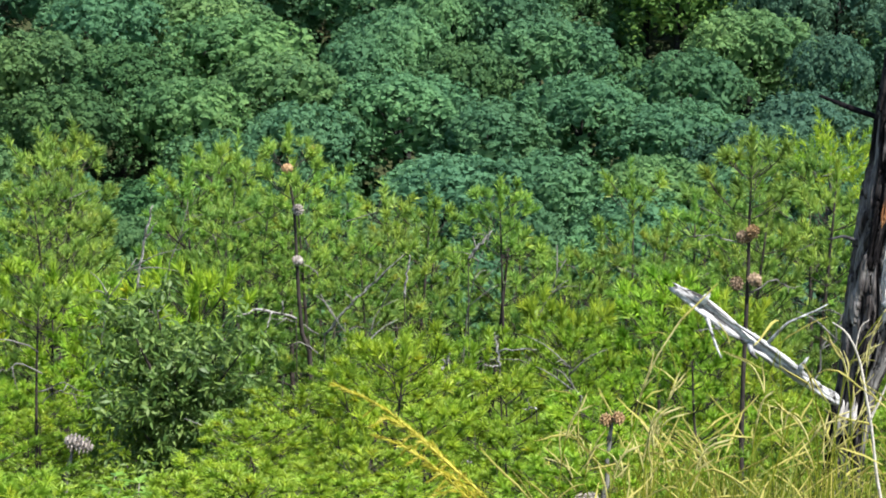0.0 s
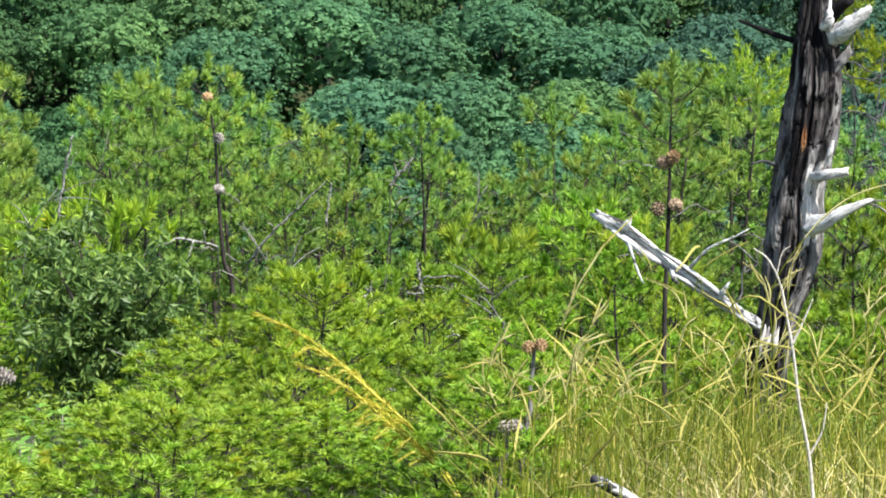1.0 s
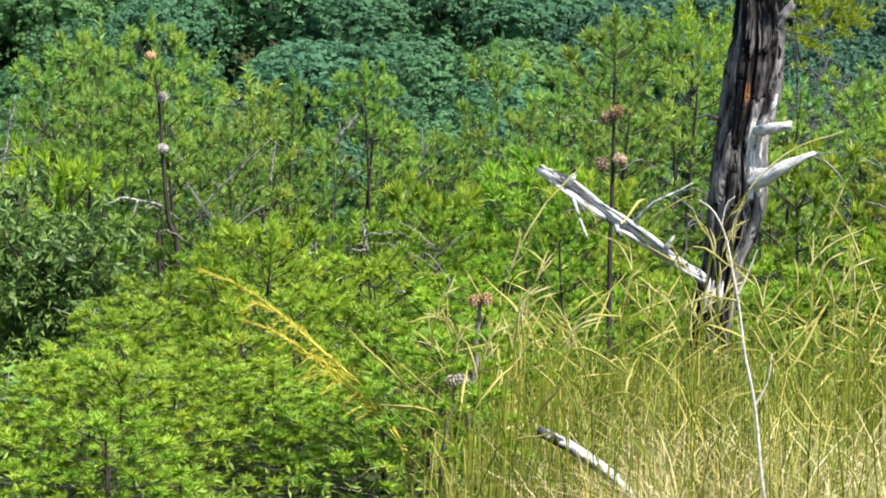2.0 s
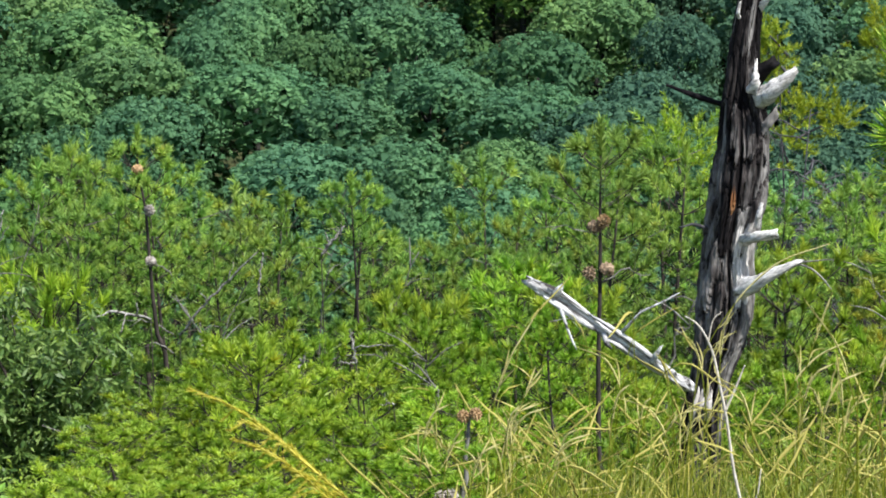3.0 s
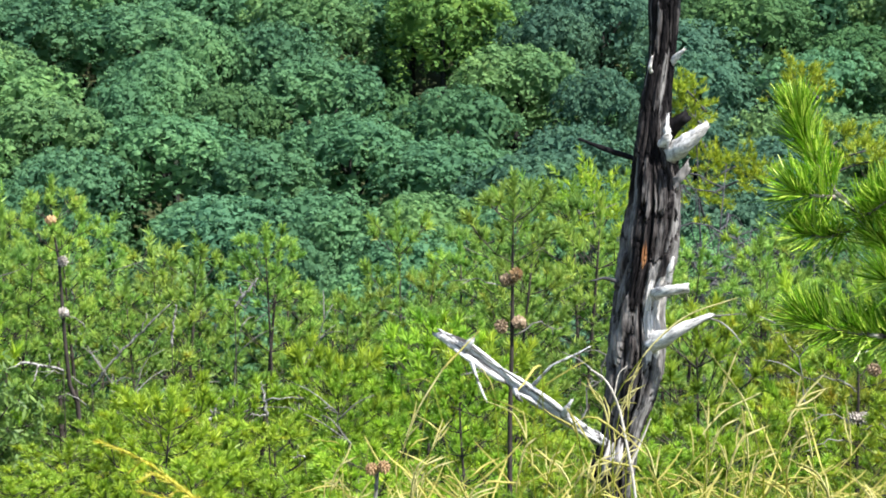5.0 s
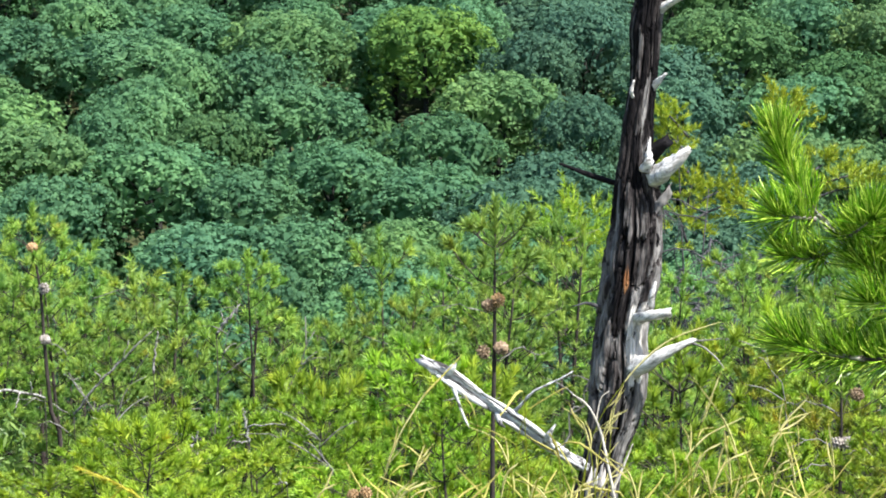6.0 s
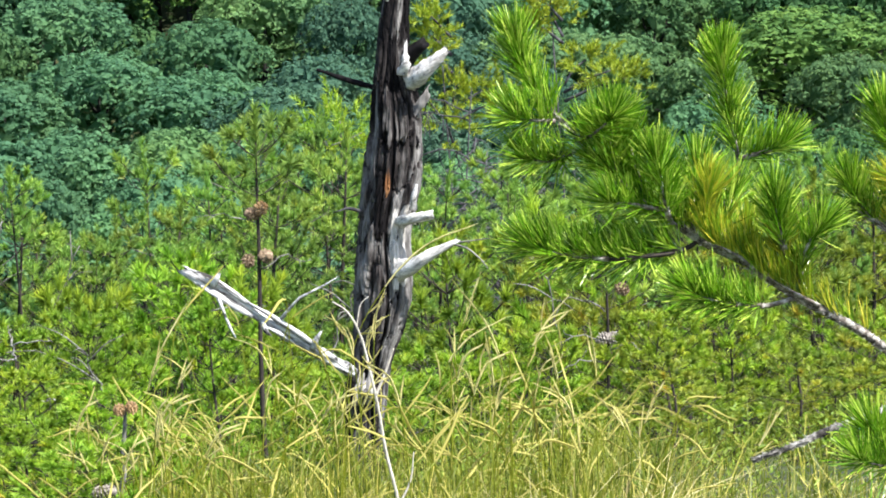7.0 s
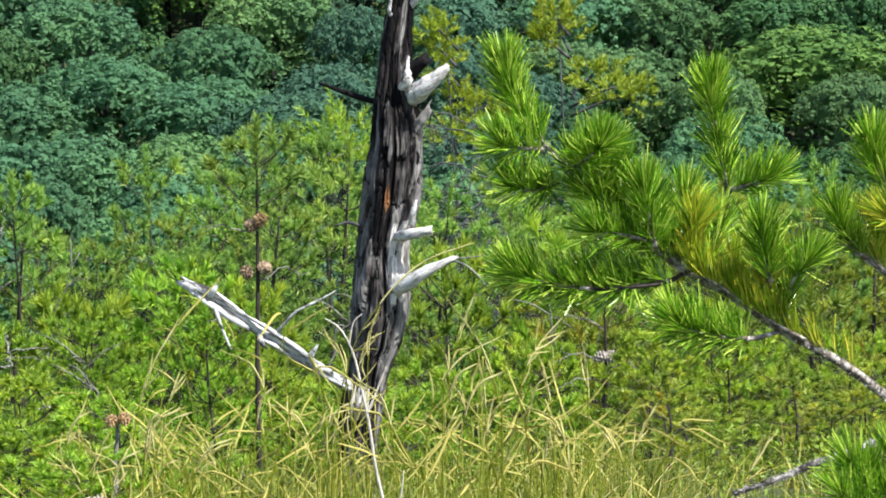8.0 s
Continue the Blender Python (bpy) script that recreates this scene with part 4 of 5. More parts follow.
def build_fallen_limb():
    limb = thing("fallen_limb", pose(0.86, 12.9, -0.5), "bleached silver dead limb leaning against the charred trunk", "dead limb")
    o = np.array([0.86, 12.9, -0.5])
    pts = np.array([(0.775, 12.9, -0.165), (0.741, 12.84, -0.136), (0.661, 12.79, -0.084), (0.54, 12.77, 0.0), (0.439, 12.77, 0.072), (0.349, 12.77, 0.133), (0.258, 12.77, 0.196), (0.185, 12.77, 0.238)]) - o
    g = rng_of(8)
    v, f = tube(curve_points(pts, 90), [0.014, 0.018, 0.019, 0.02, 0.02, 0.02, 0.021, 0.016], 18, 0.26, 4)
    part("limb", mesh("limb", [(splinter_end(v, 18, g, 0.04), f, 0)], [M_LIMB], True), limb)
    for p, r, n in (([(0.5, 12.755, 0.045), (0.545, 12.72, 0.1), (0.581, 12.7, 0.14), (0.65, 12.69, 0.172), (0.712, 12.68, 0.208)], [0.01, 0.006, 0.005, 0.004, 0.0015], "side_twig"),
                    ([(0.29, 12.75, 0.16), (0.308, 12.73, 0.105), (0.328, 12.72, 0.05), (0.348, 12.71, 0.008)], [0.011, 0.006, 0.005, 0.002], "side_twig"),
                    ([(0.272, 12.755, 0.195), (0.29, 12.735, 0.218), (0.3, 12.73, 0.232)], [0.018, 0.012, 0.006], "knot"),
                    ([(0.62, 12.765, -0.05), (0.634, 12.74, -0.02), (0.65, 12.73, 0.008)], [0.014, 0.01, 0.004], "knot"),
                    ([(0.45, 12.76, 0.05), (0.458, 12.735, 0.022), (0.472, 12.73, 0.008)], [0.014, 0.01, 0.004], "knot"),
                    ([(0.66, 12.755, -0.06), (0.58, 12.745, 0.0), (0.47, 12.74, 0.078), (0.40, 12.745, 0.125)], [0.004, 0.011, 0.009, 0.002], "splinter"),
                    ([(0.43, 12.755, 0.062), (0.36, 12.745, 0.105), (0.28, 12.745, 0.16), (0.235, 12.755, 0.188)], [0.004, 0.013, 0.012, 0.004], "splinter"),
                    ([(0.43, 12.755, 0.1), (0.36, 12.745, 0.15), (0.28, 12.75, 0.21), (0.2, 12.76, 0.248)], [0.003, 0.01, 0.011, 0.004], "splinter"),
                    ([(0.56, 12.76, -0.03), (0.50, 12.745, 0.012), (0.45, 12.74, 0.04)], [0.003, 0.008, 0.002], "splinter")):
        tv, tf = tube(curve_points(np.array(p) - o, 7), r, 7, 0.15, len(n))
        part(n, mesh(n, [(splinter_end(tv, 7, g, 0.015), tf, 0)], [M_LIMB], True), limb)


build_fallen_limb()


# ---- the near pine whose limb reaches into the view ----
def build_near_pine():
    o = np.array([1.5, 4.35, -0.15])
    tree = thing("pine_tree", pose(*o), "young pine with long bright green needles and scaly twigs", "pine")
    part("trunk", mesh("trunk", [(*tube(curve_points([(0, 0, -0.2), (0.02, 0.0, 1.0), (0.0, 0.02, 2.1)], 24), [0.06, 0.04, 0.012], 12, 0.08, 2), 0)], [M_BARK], True), tree)
    g = rng_of(77)
    NEAR, OLD = M_NEEDLE_NEAR, M_NEEDLE_OLD

    def ROOT(z):
        """Where a limb leaves the trunk at height z."""
        return (1.515, 4.35, z)

    def limb(name, pts, radii, shoots, label="", bark=None):
        p = np.array(pts) - o
        cp = curve_points(p, 60)
        scales = needles_on(cp, int(2600 * np.linalg.norm(np.diff(cp, axis=0), axis=1).sum()), radii[1] * 1.9, radii[1] * 0.75, g, (25, 65), False, 0, 0.0)
        ob = part(name, mesh(name, [(*tube(cp, radii, 9, 0.16, len(shoots)), 0), (*scales, 1)], [bark or M_TWIG, bark or M_SCALE], True), tree, label)
        for sp, n, mat, *rise in shoots:
            q = np.array(sp) - o
            sc = curve_points(q, 14)[:12]
            part("twig", mesh("twig", [(*tube(sc, [0.0036, 0.0012], 6, 0.2, n), 0)], [M_TWIG], True), ob)
            st = fascicles(q, int(n * 0.8), 0.045, 0.00145, g, *rise)
            part("needle_spray", mesh("needle_spray", [(*st, 0)], [mat]), ob)

    limb("limb", [ROOT(0.6), (1.25, 4.350, 0.785), (1.053, 4.340, 0.930), (0.954, 4.320, 1.004), (0.903, 4.300, 1.043), (0.862, 4.300, 1.068), (0.824, 4.300, 1.089), (0.786, 4.300, 1.114), (0.759, 4.300, 1.135), (0.725, 4.300, 1.153), (0.691, 4.300, 1.174), (0.663, 4.300, 1.199), (0.623, 4.300, 1.230), (0.596, 4.300, 1.258), (0.562, 4.300, 1.292), (0.535, 4.300, 1.323)],
         [0.0085, 0.0054, 0.0044, 0.0036, 0.0026], [
        ([(0.539, 4.300, 1.317), (0.515, 4.300, 1.350), (0.499, 4.300, 1.381), (0.491, 4.300, 1.408)], 520, NEAR),
        ([(0.565, 4.300, 1.289), (0.576, 4.250, 1.300), (0.592, 4.200, 1.321)], 360, NEAR),
        ([(0.555, 4.300, 1.274), (0.527, 4.290, 1.266), (0.498, 4.280, 1.271)], 300, NEAR),
        ([(0.691, 4.300, 1.174), (0.642, 4.290, 1.213), (0.587, 4.280, 1.263)], 460, NEAR),
        ([(0.692, 4.330, 1.181), (0.682, 4.360, 1.216), (0.675, 4.380, 1.249)], 300, NEAR),
        ([(0.652, 4.270, 1.205), (0.619, 4.250, 1.214), (0.591, 4.240, 1.218)], 200, NEAR),
        ([(0.728, 4.300, 1.160), (0.713, 4.290, 1.192), (0.716, 4.280, 1.223)], 230, OLD),
        ([(0.822, 4.300, 1.093), (0.811, 4.300, 1.131), (0.805, 4.290, 1.166)], 220, OLD),
        ([(0.806, 4.280, 1.150), (0.798, 4.270, 1.182), (0.793, 4.260, 1.210)], 320, NEAR),
        ([(0.827, 4.300, 1.106), (0.834, 4.280, 1.153), (0.849, 4.260, 1.177)], 210, NEAR),
        ([(0.778, 4.300, 1.121), (0.769, 4.310, 1.147), (0.768, 4.320, 1.167)], 130, OLD),
        ([(0.725, 4.300, 1.156), (0.745, 4.330, 1.187), (0.757, 4.350, 1.212)], 200, NEAR),
        ([(0.642, 4.290, 1.217), (0.628, 4.280, 1.259), (0.619, 4.270, 1.297)], 300, NEAR),
        ([(0.608, 4.290, 1.245), (0.600, 4.270, 1.280), (0.602, 4.260, 1.312)], 280, NEAR),
        ([(0.699, 4.310, 1.173), (0.706, 4.330, 1.212), (0.715, 4.350, 1.244)], 280, NEAR),
        ([(0.666, 4.270, 1.195), (0.657, 4.250, 1.230), (0.649, 4.240, 1.265)], 280, NEAR),
        ([(0.534, 4.290, 1.314), (0.508, 4.270, 1.317), (0.484, 4.260, 1.321)], 240, NEAR),
        ([(0.850, 4.295, 1.078), (0.812, 4.290, 1.100), (0.775, 4.285, 1.124)], 150, OLD, 1.6),
        ([(0.778, 4.290, 1.122), (0.745, 4.285, 1.146), (0.712, 4.280, 1.164)], 200, OLD, 1.6),
        ([(0.930, 4.310, 1.024), (0.890, 4.300, 1.052), (0.862, 4.295, 1.071)], 40, OLD, 1.6),
    ], "scaly brown limb with grey bark flakes")
    # darker bark here gives the shade of the needles above as colour
    limb("limb", [(0.708, 4.300, 1.164), (0.682, 4.290, 1.152), (0.632, 4.270, 1.149), (0.583, 4.260, 1.149), (0.531, 4.250, 1.158), (0.505, 4.250, 1.165)],
         [0.0028, 0.0022, 0.0016], [
        ([(0.590, 4.260, 1.149), (0.535, 4.250, 1.158), (0.498, 4.250, 1.168)], 520, NEAR),
        ([(0.685, 4.290, 1.153), (0.649, 4.300, 1.157), (0.617, 4.310, 1.158)], 420, NEAR),
        ([(0.648, 4.280, 1.150), (0.610, 4.270, 1.146), (0.572, 4.270, 1.147)], 380, NEAR),
    ], "", M_BARK)
    limb("limb", [(0.735, 4.300, 1.146), (0.748, 4.350, 1.195), (0.769, 4.380, 1.244), (0.764, 4.380, 1.279), (0.759, 4.380, 1.313)],
         [0.004, 0.003, 0.0018], [
        ([(0.771, 4.380, 1.254), (0.761, 4.380, 1.303), (0.752, 4.370, 1.352), (0.750, 4.370, 1.373)], 600, NEAR),
        ([(0.772, 4.380, 1.252), (0.800, 4.360, 1.262), (0.821, 4.350, 1.269)], 220, NEAR),
    ], "")
    limb("limb", [(0.824, 4.300, 1.089), (0.791, 4.290, 1.082), (0.754, 4.270, 1.084), (0.721, 4.260, 1.092), (0.699, 4.260, 1.100)],
         [0.003, 0.0024, 0.0016], [
        ([(0.779, 4.280, 1.082), (0.728, 4.260, 1.091), (0.689, 4.250, 1.104)], 520, NEAR),
    ], "")
    limb("limb", [ROOT(0.98), (1.090, 4.450, 1.083), (1.014, 4.430, 1.115), (0.975, 4.420, 1.142), (0.946, 4.410, 1.164), (0.926, 4.400, 1.178)],
         [0.006, 0.0045, 0.0028], [
        ([(0.946, 4.410, 1.164), (0.925, 4.400, 1.187), (0.910, 4.390, 1.213)], 340, NEAR),
        ([(0.969, 4.420, 1.147), (0.962, 4.420, 1.174), (0.964, 4.420, 1.198)], 180, OLD),
    ], "")
    limb("limb", [ROOT(1.02), (1.093, 4.400, 1.117), (1.022, 4.400, 1.188), (0.986, 4.400, 1.231), (0.965, 4.400, 1.263)],
         [0.006, 0.0045, 0.0028], [
        ([(0.974, 4.400, 1.249), (0.960, 4.400, 1.273), (0.954, 4.390, 1.301)], 330, NEAR),
        ([(0.993, 4.400, 1.224), (0.990, 4.420, 1.264), (0.989, 4.420, 1.292)], 260, NEAR),
        ([(1.022, 4.400, 1.188), (0.989, 4.380, 1.205), (0.969, 4.370, 1.217)], 200, OLD),
    ], "")
    limb("limb", [ROOT(1.12), (1.098, 4.360, 1.002), (1.007, 4.300, 0.975), (0.946, 4.280, 0.959), (0.897, 4.270, 0.943), (0.847, 4.260, 0.929), (0.804, 4.250, 0.915), (0.760, 4.250, 0.902)],
         [0.007, 0.005, 0.0042, 0.0036, 0.002], [
    ], "bare grey dead limb", M_DEADLIMB)
    limb("limb", [ROOT(0.74), (1.060, 4.200, 0.842), (0.978, 4.170, 0.884), (0.927, 4.150, 0.910)],
         [0.01, 0.006, 0.003], [
        ([(0.934, 4.150, 0.907), (0.901, 4.140, 0.926), (0.877, 4.130, 0.948)], 320, NEAR),
        ([(0.969, 4.160, 0.889), (0.940, 4.150, 0.928), (0.928, 4.140, 0.957)], 260, NEAR),
        ([(0.940, 4.150, 0.902), (0.894, 4.120, 0.908), (0.857, 4.100, 0.919)], 240, NEAR),
    ], "")
    limb("leader", [(1.5, 4.37, 1.9), (1.5, 4.37, 2.0), (1.5, 4.37, 2.1)], [0.012, 0.006, 0.003], [([(1.5, 4.37, 1.95), (1.5, 4.37, 2.05), (1.5, 4.37, 2.15)], 260, NEAR)])


build_near_pine()


# ---- grass ----
def blades(g, n, xr, yr, hr, width, lean):
    """Arching grass blades in clumps, some bent right over."""
    m = max(8, n // 45)
    cx, cy, who = g.uniform(*xr, m), g.uniform(*yr, m), g.integers(0, m, n)
    x, y = cx[who] + g.normal(0, 0.08, n), cy[who] + g.normal(0, 0.12, n)
    base = np.stack([x, y, lie(x, y) - 0.02], 1)
    h = g.uniform(*hr, n)
    a = g.normal(0, 1.3, n) + np.where(g.random(n) < 0.4, 3.1, 0.2)
    out = np.stack([np.cos(a), np.sin(a), np.zeros(n)], 1) * (h * lean * g.random(n) ** 1.4)[:, None]
    side = np.stack([-np.sin(a), np.cos(a), np.zeros(n)], 1)
    b = g.uniform(0, 6.283, n)
    side = unit(side + 0.9 * np.stack([np.cos(b), np.sin(b), np.zeros(n)], 1)) * (width * g.uniform(0.35, 1.05, n) / 2)[:, None]
    droop = g.random(n) ** 2 * 0.7
    bend = g.uniform(0.8, 2.2, n)[:, None]
    rows = []
    for t, wd in ((0, 1.0), (0.35, 1.0), (0.65, 0.9), (0.88, 0.6)):
        p = base + out * t ** bend + np.stack([np.zeros(n), np.zeros(n), h * (t * 1.2 - 0.35 * t ** 3 - droop * t ** 4)], 1)
        rows += [p - side * wd, p + side * wd]
    rows.append(base + out * 1.1 + np.stack([np.zeros(n), np.zeros(n), h * (0.86 - droop)], 1))
    v = np.stack(rows, 1).reshape(-1, 3)
    f = [q for r in np.arange(n) * 9 for q in ([r, r + 1, r + 3, r + 2], [r + 2, r + 3, r + 5, r + 4], [r + 4, r + 5, r + 7, r + 6], [r + 6, r + 7, r + 8])]
    return v, f


def stalk(g, base, h, lean, az, head=0.15, thick=0.0015):
    """A stem with a slim bristly seed head that nods."""
    out = np.array([math.cos(az), math.sin(az), 0]) * lean
    p = curve_points([base, base + np.array([0, 0, h * 0.5]) + out * 0.2, base + np.array([0, 0, h * 0.9]) + out * 0.65, base + np.array([0, 0, h]) + out * 1.0,
                      base + np.array([0, 0, h + head * g.uniform(-0.5, 0.9)]) + out * 1.0 + unit(out) * head * 0.7], 18)
    p[1:] += np.cumsum(g.normal(0, 0.0022, (17, 3)), 0)
    stem = tube(p[:14], [thick * 1.4, thick], 3, 0, 0, False)
    hd = tube(p[12:], [thick, 0.0026, 0.0024, 0.001], 5, 0.35, int(g.integers(999)), False)
    spk = needles_on(p[12:], 44, 0.009, 0.0017, g, (6, 28), False, 0.05, 0.0)
    return [(*stem, 0), (*hd, 1), (*spk, 1)]


def build_grass():
    g = rng_of(41)
    pieces = []
    # across, away, share of the tallest reach, width, lean
    for n, xr, yr, lo, w, lean in ((2600, (0.1, 1.75), (10.4, 12.8), 0.35, 0.0046, 1.0), (2300, (0.1, 1.75), (8.6, 11), 0.35, 0.0042, 1.1), (900, (0.1, 1.6), (7.2, 9), 0.35, 0.0034, 1.1), (700, (-0.25, 0.2), (8.8, 11.5), 0.35, 0.004, 0.7),
                                   (1000, (0.0, 1.5), (8.2, 11), 0.5, 0.004, 0.25), (900, (1.5, 2.3), (7.0, 9.2), 0.3, 0.004, 0.9), (2200, (1.2, 2.7), (8.6, 13.2), 0.3, 0.0055, 0.9), (350, (-0.4, 0.2), (11, 12.9), 0.4, 0.0045, 0.9)):
        mid = (yr[0] + yr[1]) / 2
        top = 1.6 - 0.147 * mid - float(lie(0.6, mid))
        pieces.append((*blades(g, n, xr, yr, (top * lo * 0.8, top), w, lean), 0))
    pieces.append((*blades(g, 3000, (-3.5, 3.5), (-1.5, 7.5), (0.08, 0.2), 0.006, 1.2), 0))
    for n, xr, yr, hr, w in ((700, (0.2, 1.7), (8.8, 11.2), (0.15, 0.42), 0.0038), (2600, (0.25, 1.5), (7.5, 9.6), (0.2, 0.52), 0.0036), (700, (0.4, 1.3), (7.6, 9.4), (0.38, 0.66), 0.0038), (1100, (0.1, 1.3), (7.3, 8.4), (0.22, 0.46), 0.003), (500, (-0.1, 0.5), (8.0, 10.4), (0.12, 0.36), 0.0036)):
        pieces.append((*blades(g, n, xr, yr, hr, w, 1.7), 1))
    ob = new("tall_grass", mesh("tall_grass", pieces, [M_GRASS, M_DRYGRASS]))
    tagged(ob, "tangled yellow-green and straw-coloured tall grass on the ridge", "grass", kind="stuff")
    # seed stalks rise out of the grass in tufts
    for k in range(52):
        y = g.uniform(7.8, 11.8)
        x = g.uniform(-0.012 * y, 0.15 * y)
        z = float(lie(x, y))
        tuft = thing("grass_tuft", pose(x, y, z), "tuft of pale green seed-headed grass", "grass", "seed-headed grass tufts")
        for j in range(int(g.integers(3, 7))):
            h = (1.6 - 0.143 * y - z) * g.uniform(0.6, 1.0)
            if g.random() < 0.06:
                h *= 1.2
            st = stalk(g, np.array([g.normal(0, 0.05), g.normal(0, 0.05), -0.02]), h, g.uniform(0.04, 0.26), g.choice([g.normal(0.3, 0.8), g.normal(2.9, 0.8)]))
            part("stalk", mesh("stalk", st, [M_GRASS, M_SEED]), tuft)
    for k in range(9):
        y = g.uniform(9.6, 11.4)
        x = g.uniform(0.0, 0.075) * y
        z = float(lie(x, y))
        st = stalk(g, np.array([0, 0, -0.02]), (1.6 - g.uniform(0.112, 0.132) * y - z), g.uniform(0.05, 0.2), g.uniform(0, 6.28), 0.16, 0.0014)
        tall = thing("tall_grass_stem", pose(x, y, z), "single tall thin green grass stem with a narrow seed head", "grass", "tall thin grass stems")
        part("stalk", mesh("stalk", st, [M_GRASS, M_SEED]), tall)
    # tall arching heads round the charred trunk
    random_heads = []
    for k in range(38):
        y = g.uniform(7.6, 10.4)
        way_x = g.uniform(-0.03, 0.13) if k < 24 else g.uniform(0.0, 0.08)
        x, z, d = y * way_x, float(lie(0.5, y)), g.choice([-1, 1, 1]) * g.uniform(0.15, 1.1)
        top = 1.6 - y * (0.156 - (0.018 + 0.024 * math.exp(-((way_x - 0.065) / 0.04) ** 2)) * g.random() ** 1.2)
        random_heads.append([(x, y, z - 0.03), (x + 0.01 * d, y, z + (top - z) * 0.5), (x + 0.03 * d, y, z + (top - z) * 0.8), (x + 0.07 * d, y - 0.01, z + (top - z) * 0.95), (x + 0.15 * d, y - 0.02, top)])
    for way in ([(0.5, 9, -0.4), (0.51, 9, 0.1), (0.55, 9, 0.42), (0.63, 8.98, 0.58), (0.74, 8.97, 0.69), (0.87, 8.96, 0.74)],
                [(-0.01, 9, -0.4), (0.0, 9, 0.0), (0.009, 9, 0.193), (0.032, 9, 0.339), (0.074, 9, 0.454), (0.155, 9, 0.588)],
                [(0.08, 9, -0.4), (0.085, 9, 0.1), (0.095, 9, 0.306), (0.122, 9, 0.38), (0.155, 9, 0.43)],
                [(1.0, 9.4, -0.44), (1.01, 9.4, 0.0), (1.03, 9.4, 0.3), (1.08, 9.4, 0.42), (1.15, 9.4, 0.5)],
                [(0.75, 9.3, -0.42), (0.76, 9.3, 0.0), (0.79, 9.3, 0.28), (0.86, 9.3, 0.4), (0.97, 9.3, 0.46)],
                [(0.905, 8.6, -0.36), (0.905, 8.6, 0.276), (0.896, 8.6, 0.392), (0.855, 8.6, 0.528), (0.775, 8.6, 0.641)],
                [(0.761, 8.6, -0.36), (0.761, 8.6, 0.357), (0.782, 8.6, 0.482), (0.817, 8.6, 0.587), (0.842, 8.6, 0.654)],
                [(1.030, 8.6, -0.36), (1.030, 8.6, 0.234), (1.026, 8.6, 0.341), (1.014, 8.6, 0.428), (0.996, 8.6, 0.472)],
                [(1.113, 8.6, -0.36), (1.113, 8.6, 0.270), (1.113, 8.6, 0.382), (1.111, 8.6, 0.455), (1.1, 8.6, 0.537)],
                [(1.194, 8.6, -0.36), (1.194, 8.6, 0.152), (1.214, 8.6, 0.229), (1.248, 8.6, 0.316), (1.288, 8.6, 0.386)],
                [(1.223, 8.6, -0.36), (1.223, 8.6, 0.141), (1.199, 8.6, 0.229), (1.156, 8.6, 0.299), (1.108, 8.6, 0.358)],
                [(1.437, 8.6, -0.36), (1.437, 8.6, 0.087), (1.486, 8.6, 0.173), (1.53, 8.6, 0.24), (1.556, 8.6, 0.288)],
                [(0.906, 8.6, -0.36), (0.906, 8.6, 0.431), (0.96, 8.6, 0.497), (1.013, 8.6, 0.525), (1.052, 8.6, 0.555)],
                [(0.857, 8.6, -0.36), (0.857, 8.6, 0.277), (0.819, 8.6, 0.355), (0.801, 8.6, 0.414), (0.782, 8.6, 0.434)],
                *random_heads):
        o = np.array(way[0]) + np.array([0, 0, 0.03])
        p = curve_points(np.array(way) - o, 40)
        k = 24
        st = [(*tube(p, [0.0018, 0.0016, 0.0014, 0.001], 4, 0.1, 3, False), 0), (*tube(p[k:], [0.0014, 0.0026, 0.0028, 0.0025, 0.001], 5, 0.4, k, False), 1),
              (*needles_on(p[k:], 70, 0.008, 0.0014, g, (4, 26), False, 0.02, 0.0), 1)]
        for j in range(int(g.integers(1, 5))):
            b0, way_j = p[k - 4 + 4 * j], unit(p[k + 2 + 2 * j] - p[k - 4 + 4 * j])
            e = b0 + unit(way_j + g.normal(0, 0.24, 3) * np.array([1, 0.6, 1])) * g.uniform(0.045, 0.1)
            q = curve_points([b0, (b0 + e) / 2 + g.normal(0, 0.004, 3), e], 8)
            st += [(*tube(q, [0.0008, 0.0015, 0.0016, 0.0005], 5, 0.45, j, False), 1), (*needles_on(q, 30, 0.008, 0.0017, g, (4, 26), False, 0.02, 0.2), 1)]
        tall = thing("tall_grass_stem", pose(*o), "tall grass stem with an arching pale golden seed head", "grass", "tall arching grass heads")
        part("stalk", mesh("stalk", st, [M_GRASS, M_SEED]), tall)
    # the golden plume: arching stems with drooping feathery side sprays
    o = np.array([-0.217, 10.0, -0.46])
    plume = thing("golden_grass_plume", pose(*o), "arching golden grass plume leaning over the young pines", "grass")
    axis = np.array([(-0.217, 10.000, -0.415), (-0.235, 10.000, -0.294), (-0.273, 10.000, -0.185), (-0.354, 10.000, -0.079), (-0.437, 10.000, -0.000), (-0.565, 10.000, 0.118), (-0.661, 10.000, 0.193), (-0.761, 10.000, 0.239)]) - o
    for k in range(4):
        s = 1.0 if k == 0 else g.uniform(0.55, 0.97)
        off = g.normal(0, 0.035, 3) * np.array([1, 1, 0.6]) + np.array([0.03 * (k > 0), 0, -0.02 * (k > 0)])
        p = curve_points(axis * (0.4 + 0.6 * s) + off * (np.linspace(0, 1, 8) ** 1.2)[:, None], 30)
        st = [(*tube(p, [0.003, 0.0034, 0.003, 0.001], 4, 0.1, k, False), 0), (*needles_on(p[12:], 330, 0.03, 0.0042, g, (10, 36), False, -0.1, 0.0), 0)]
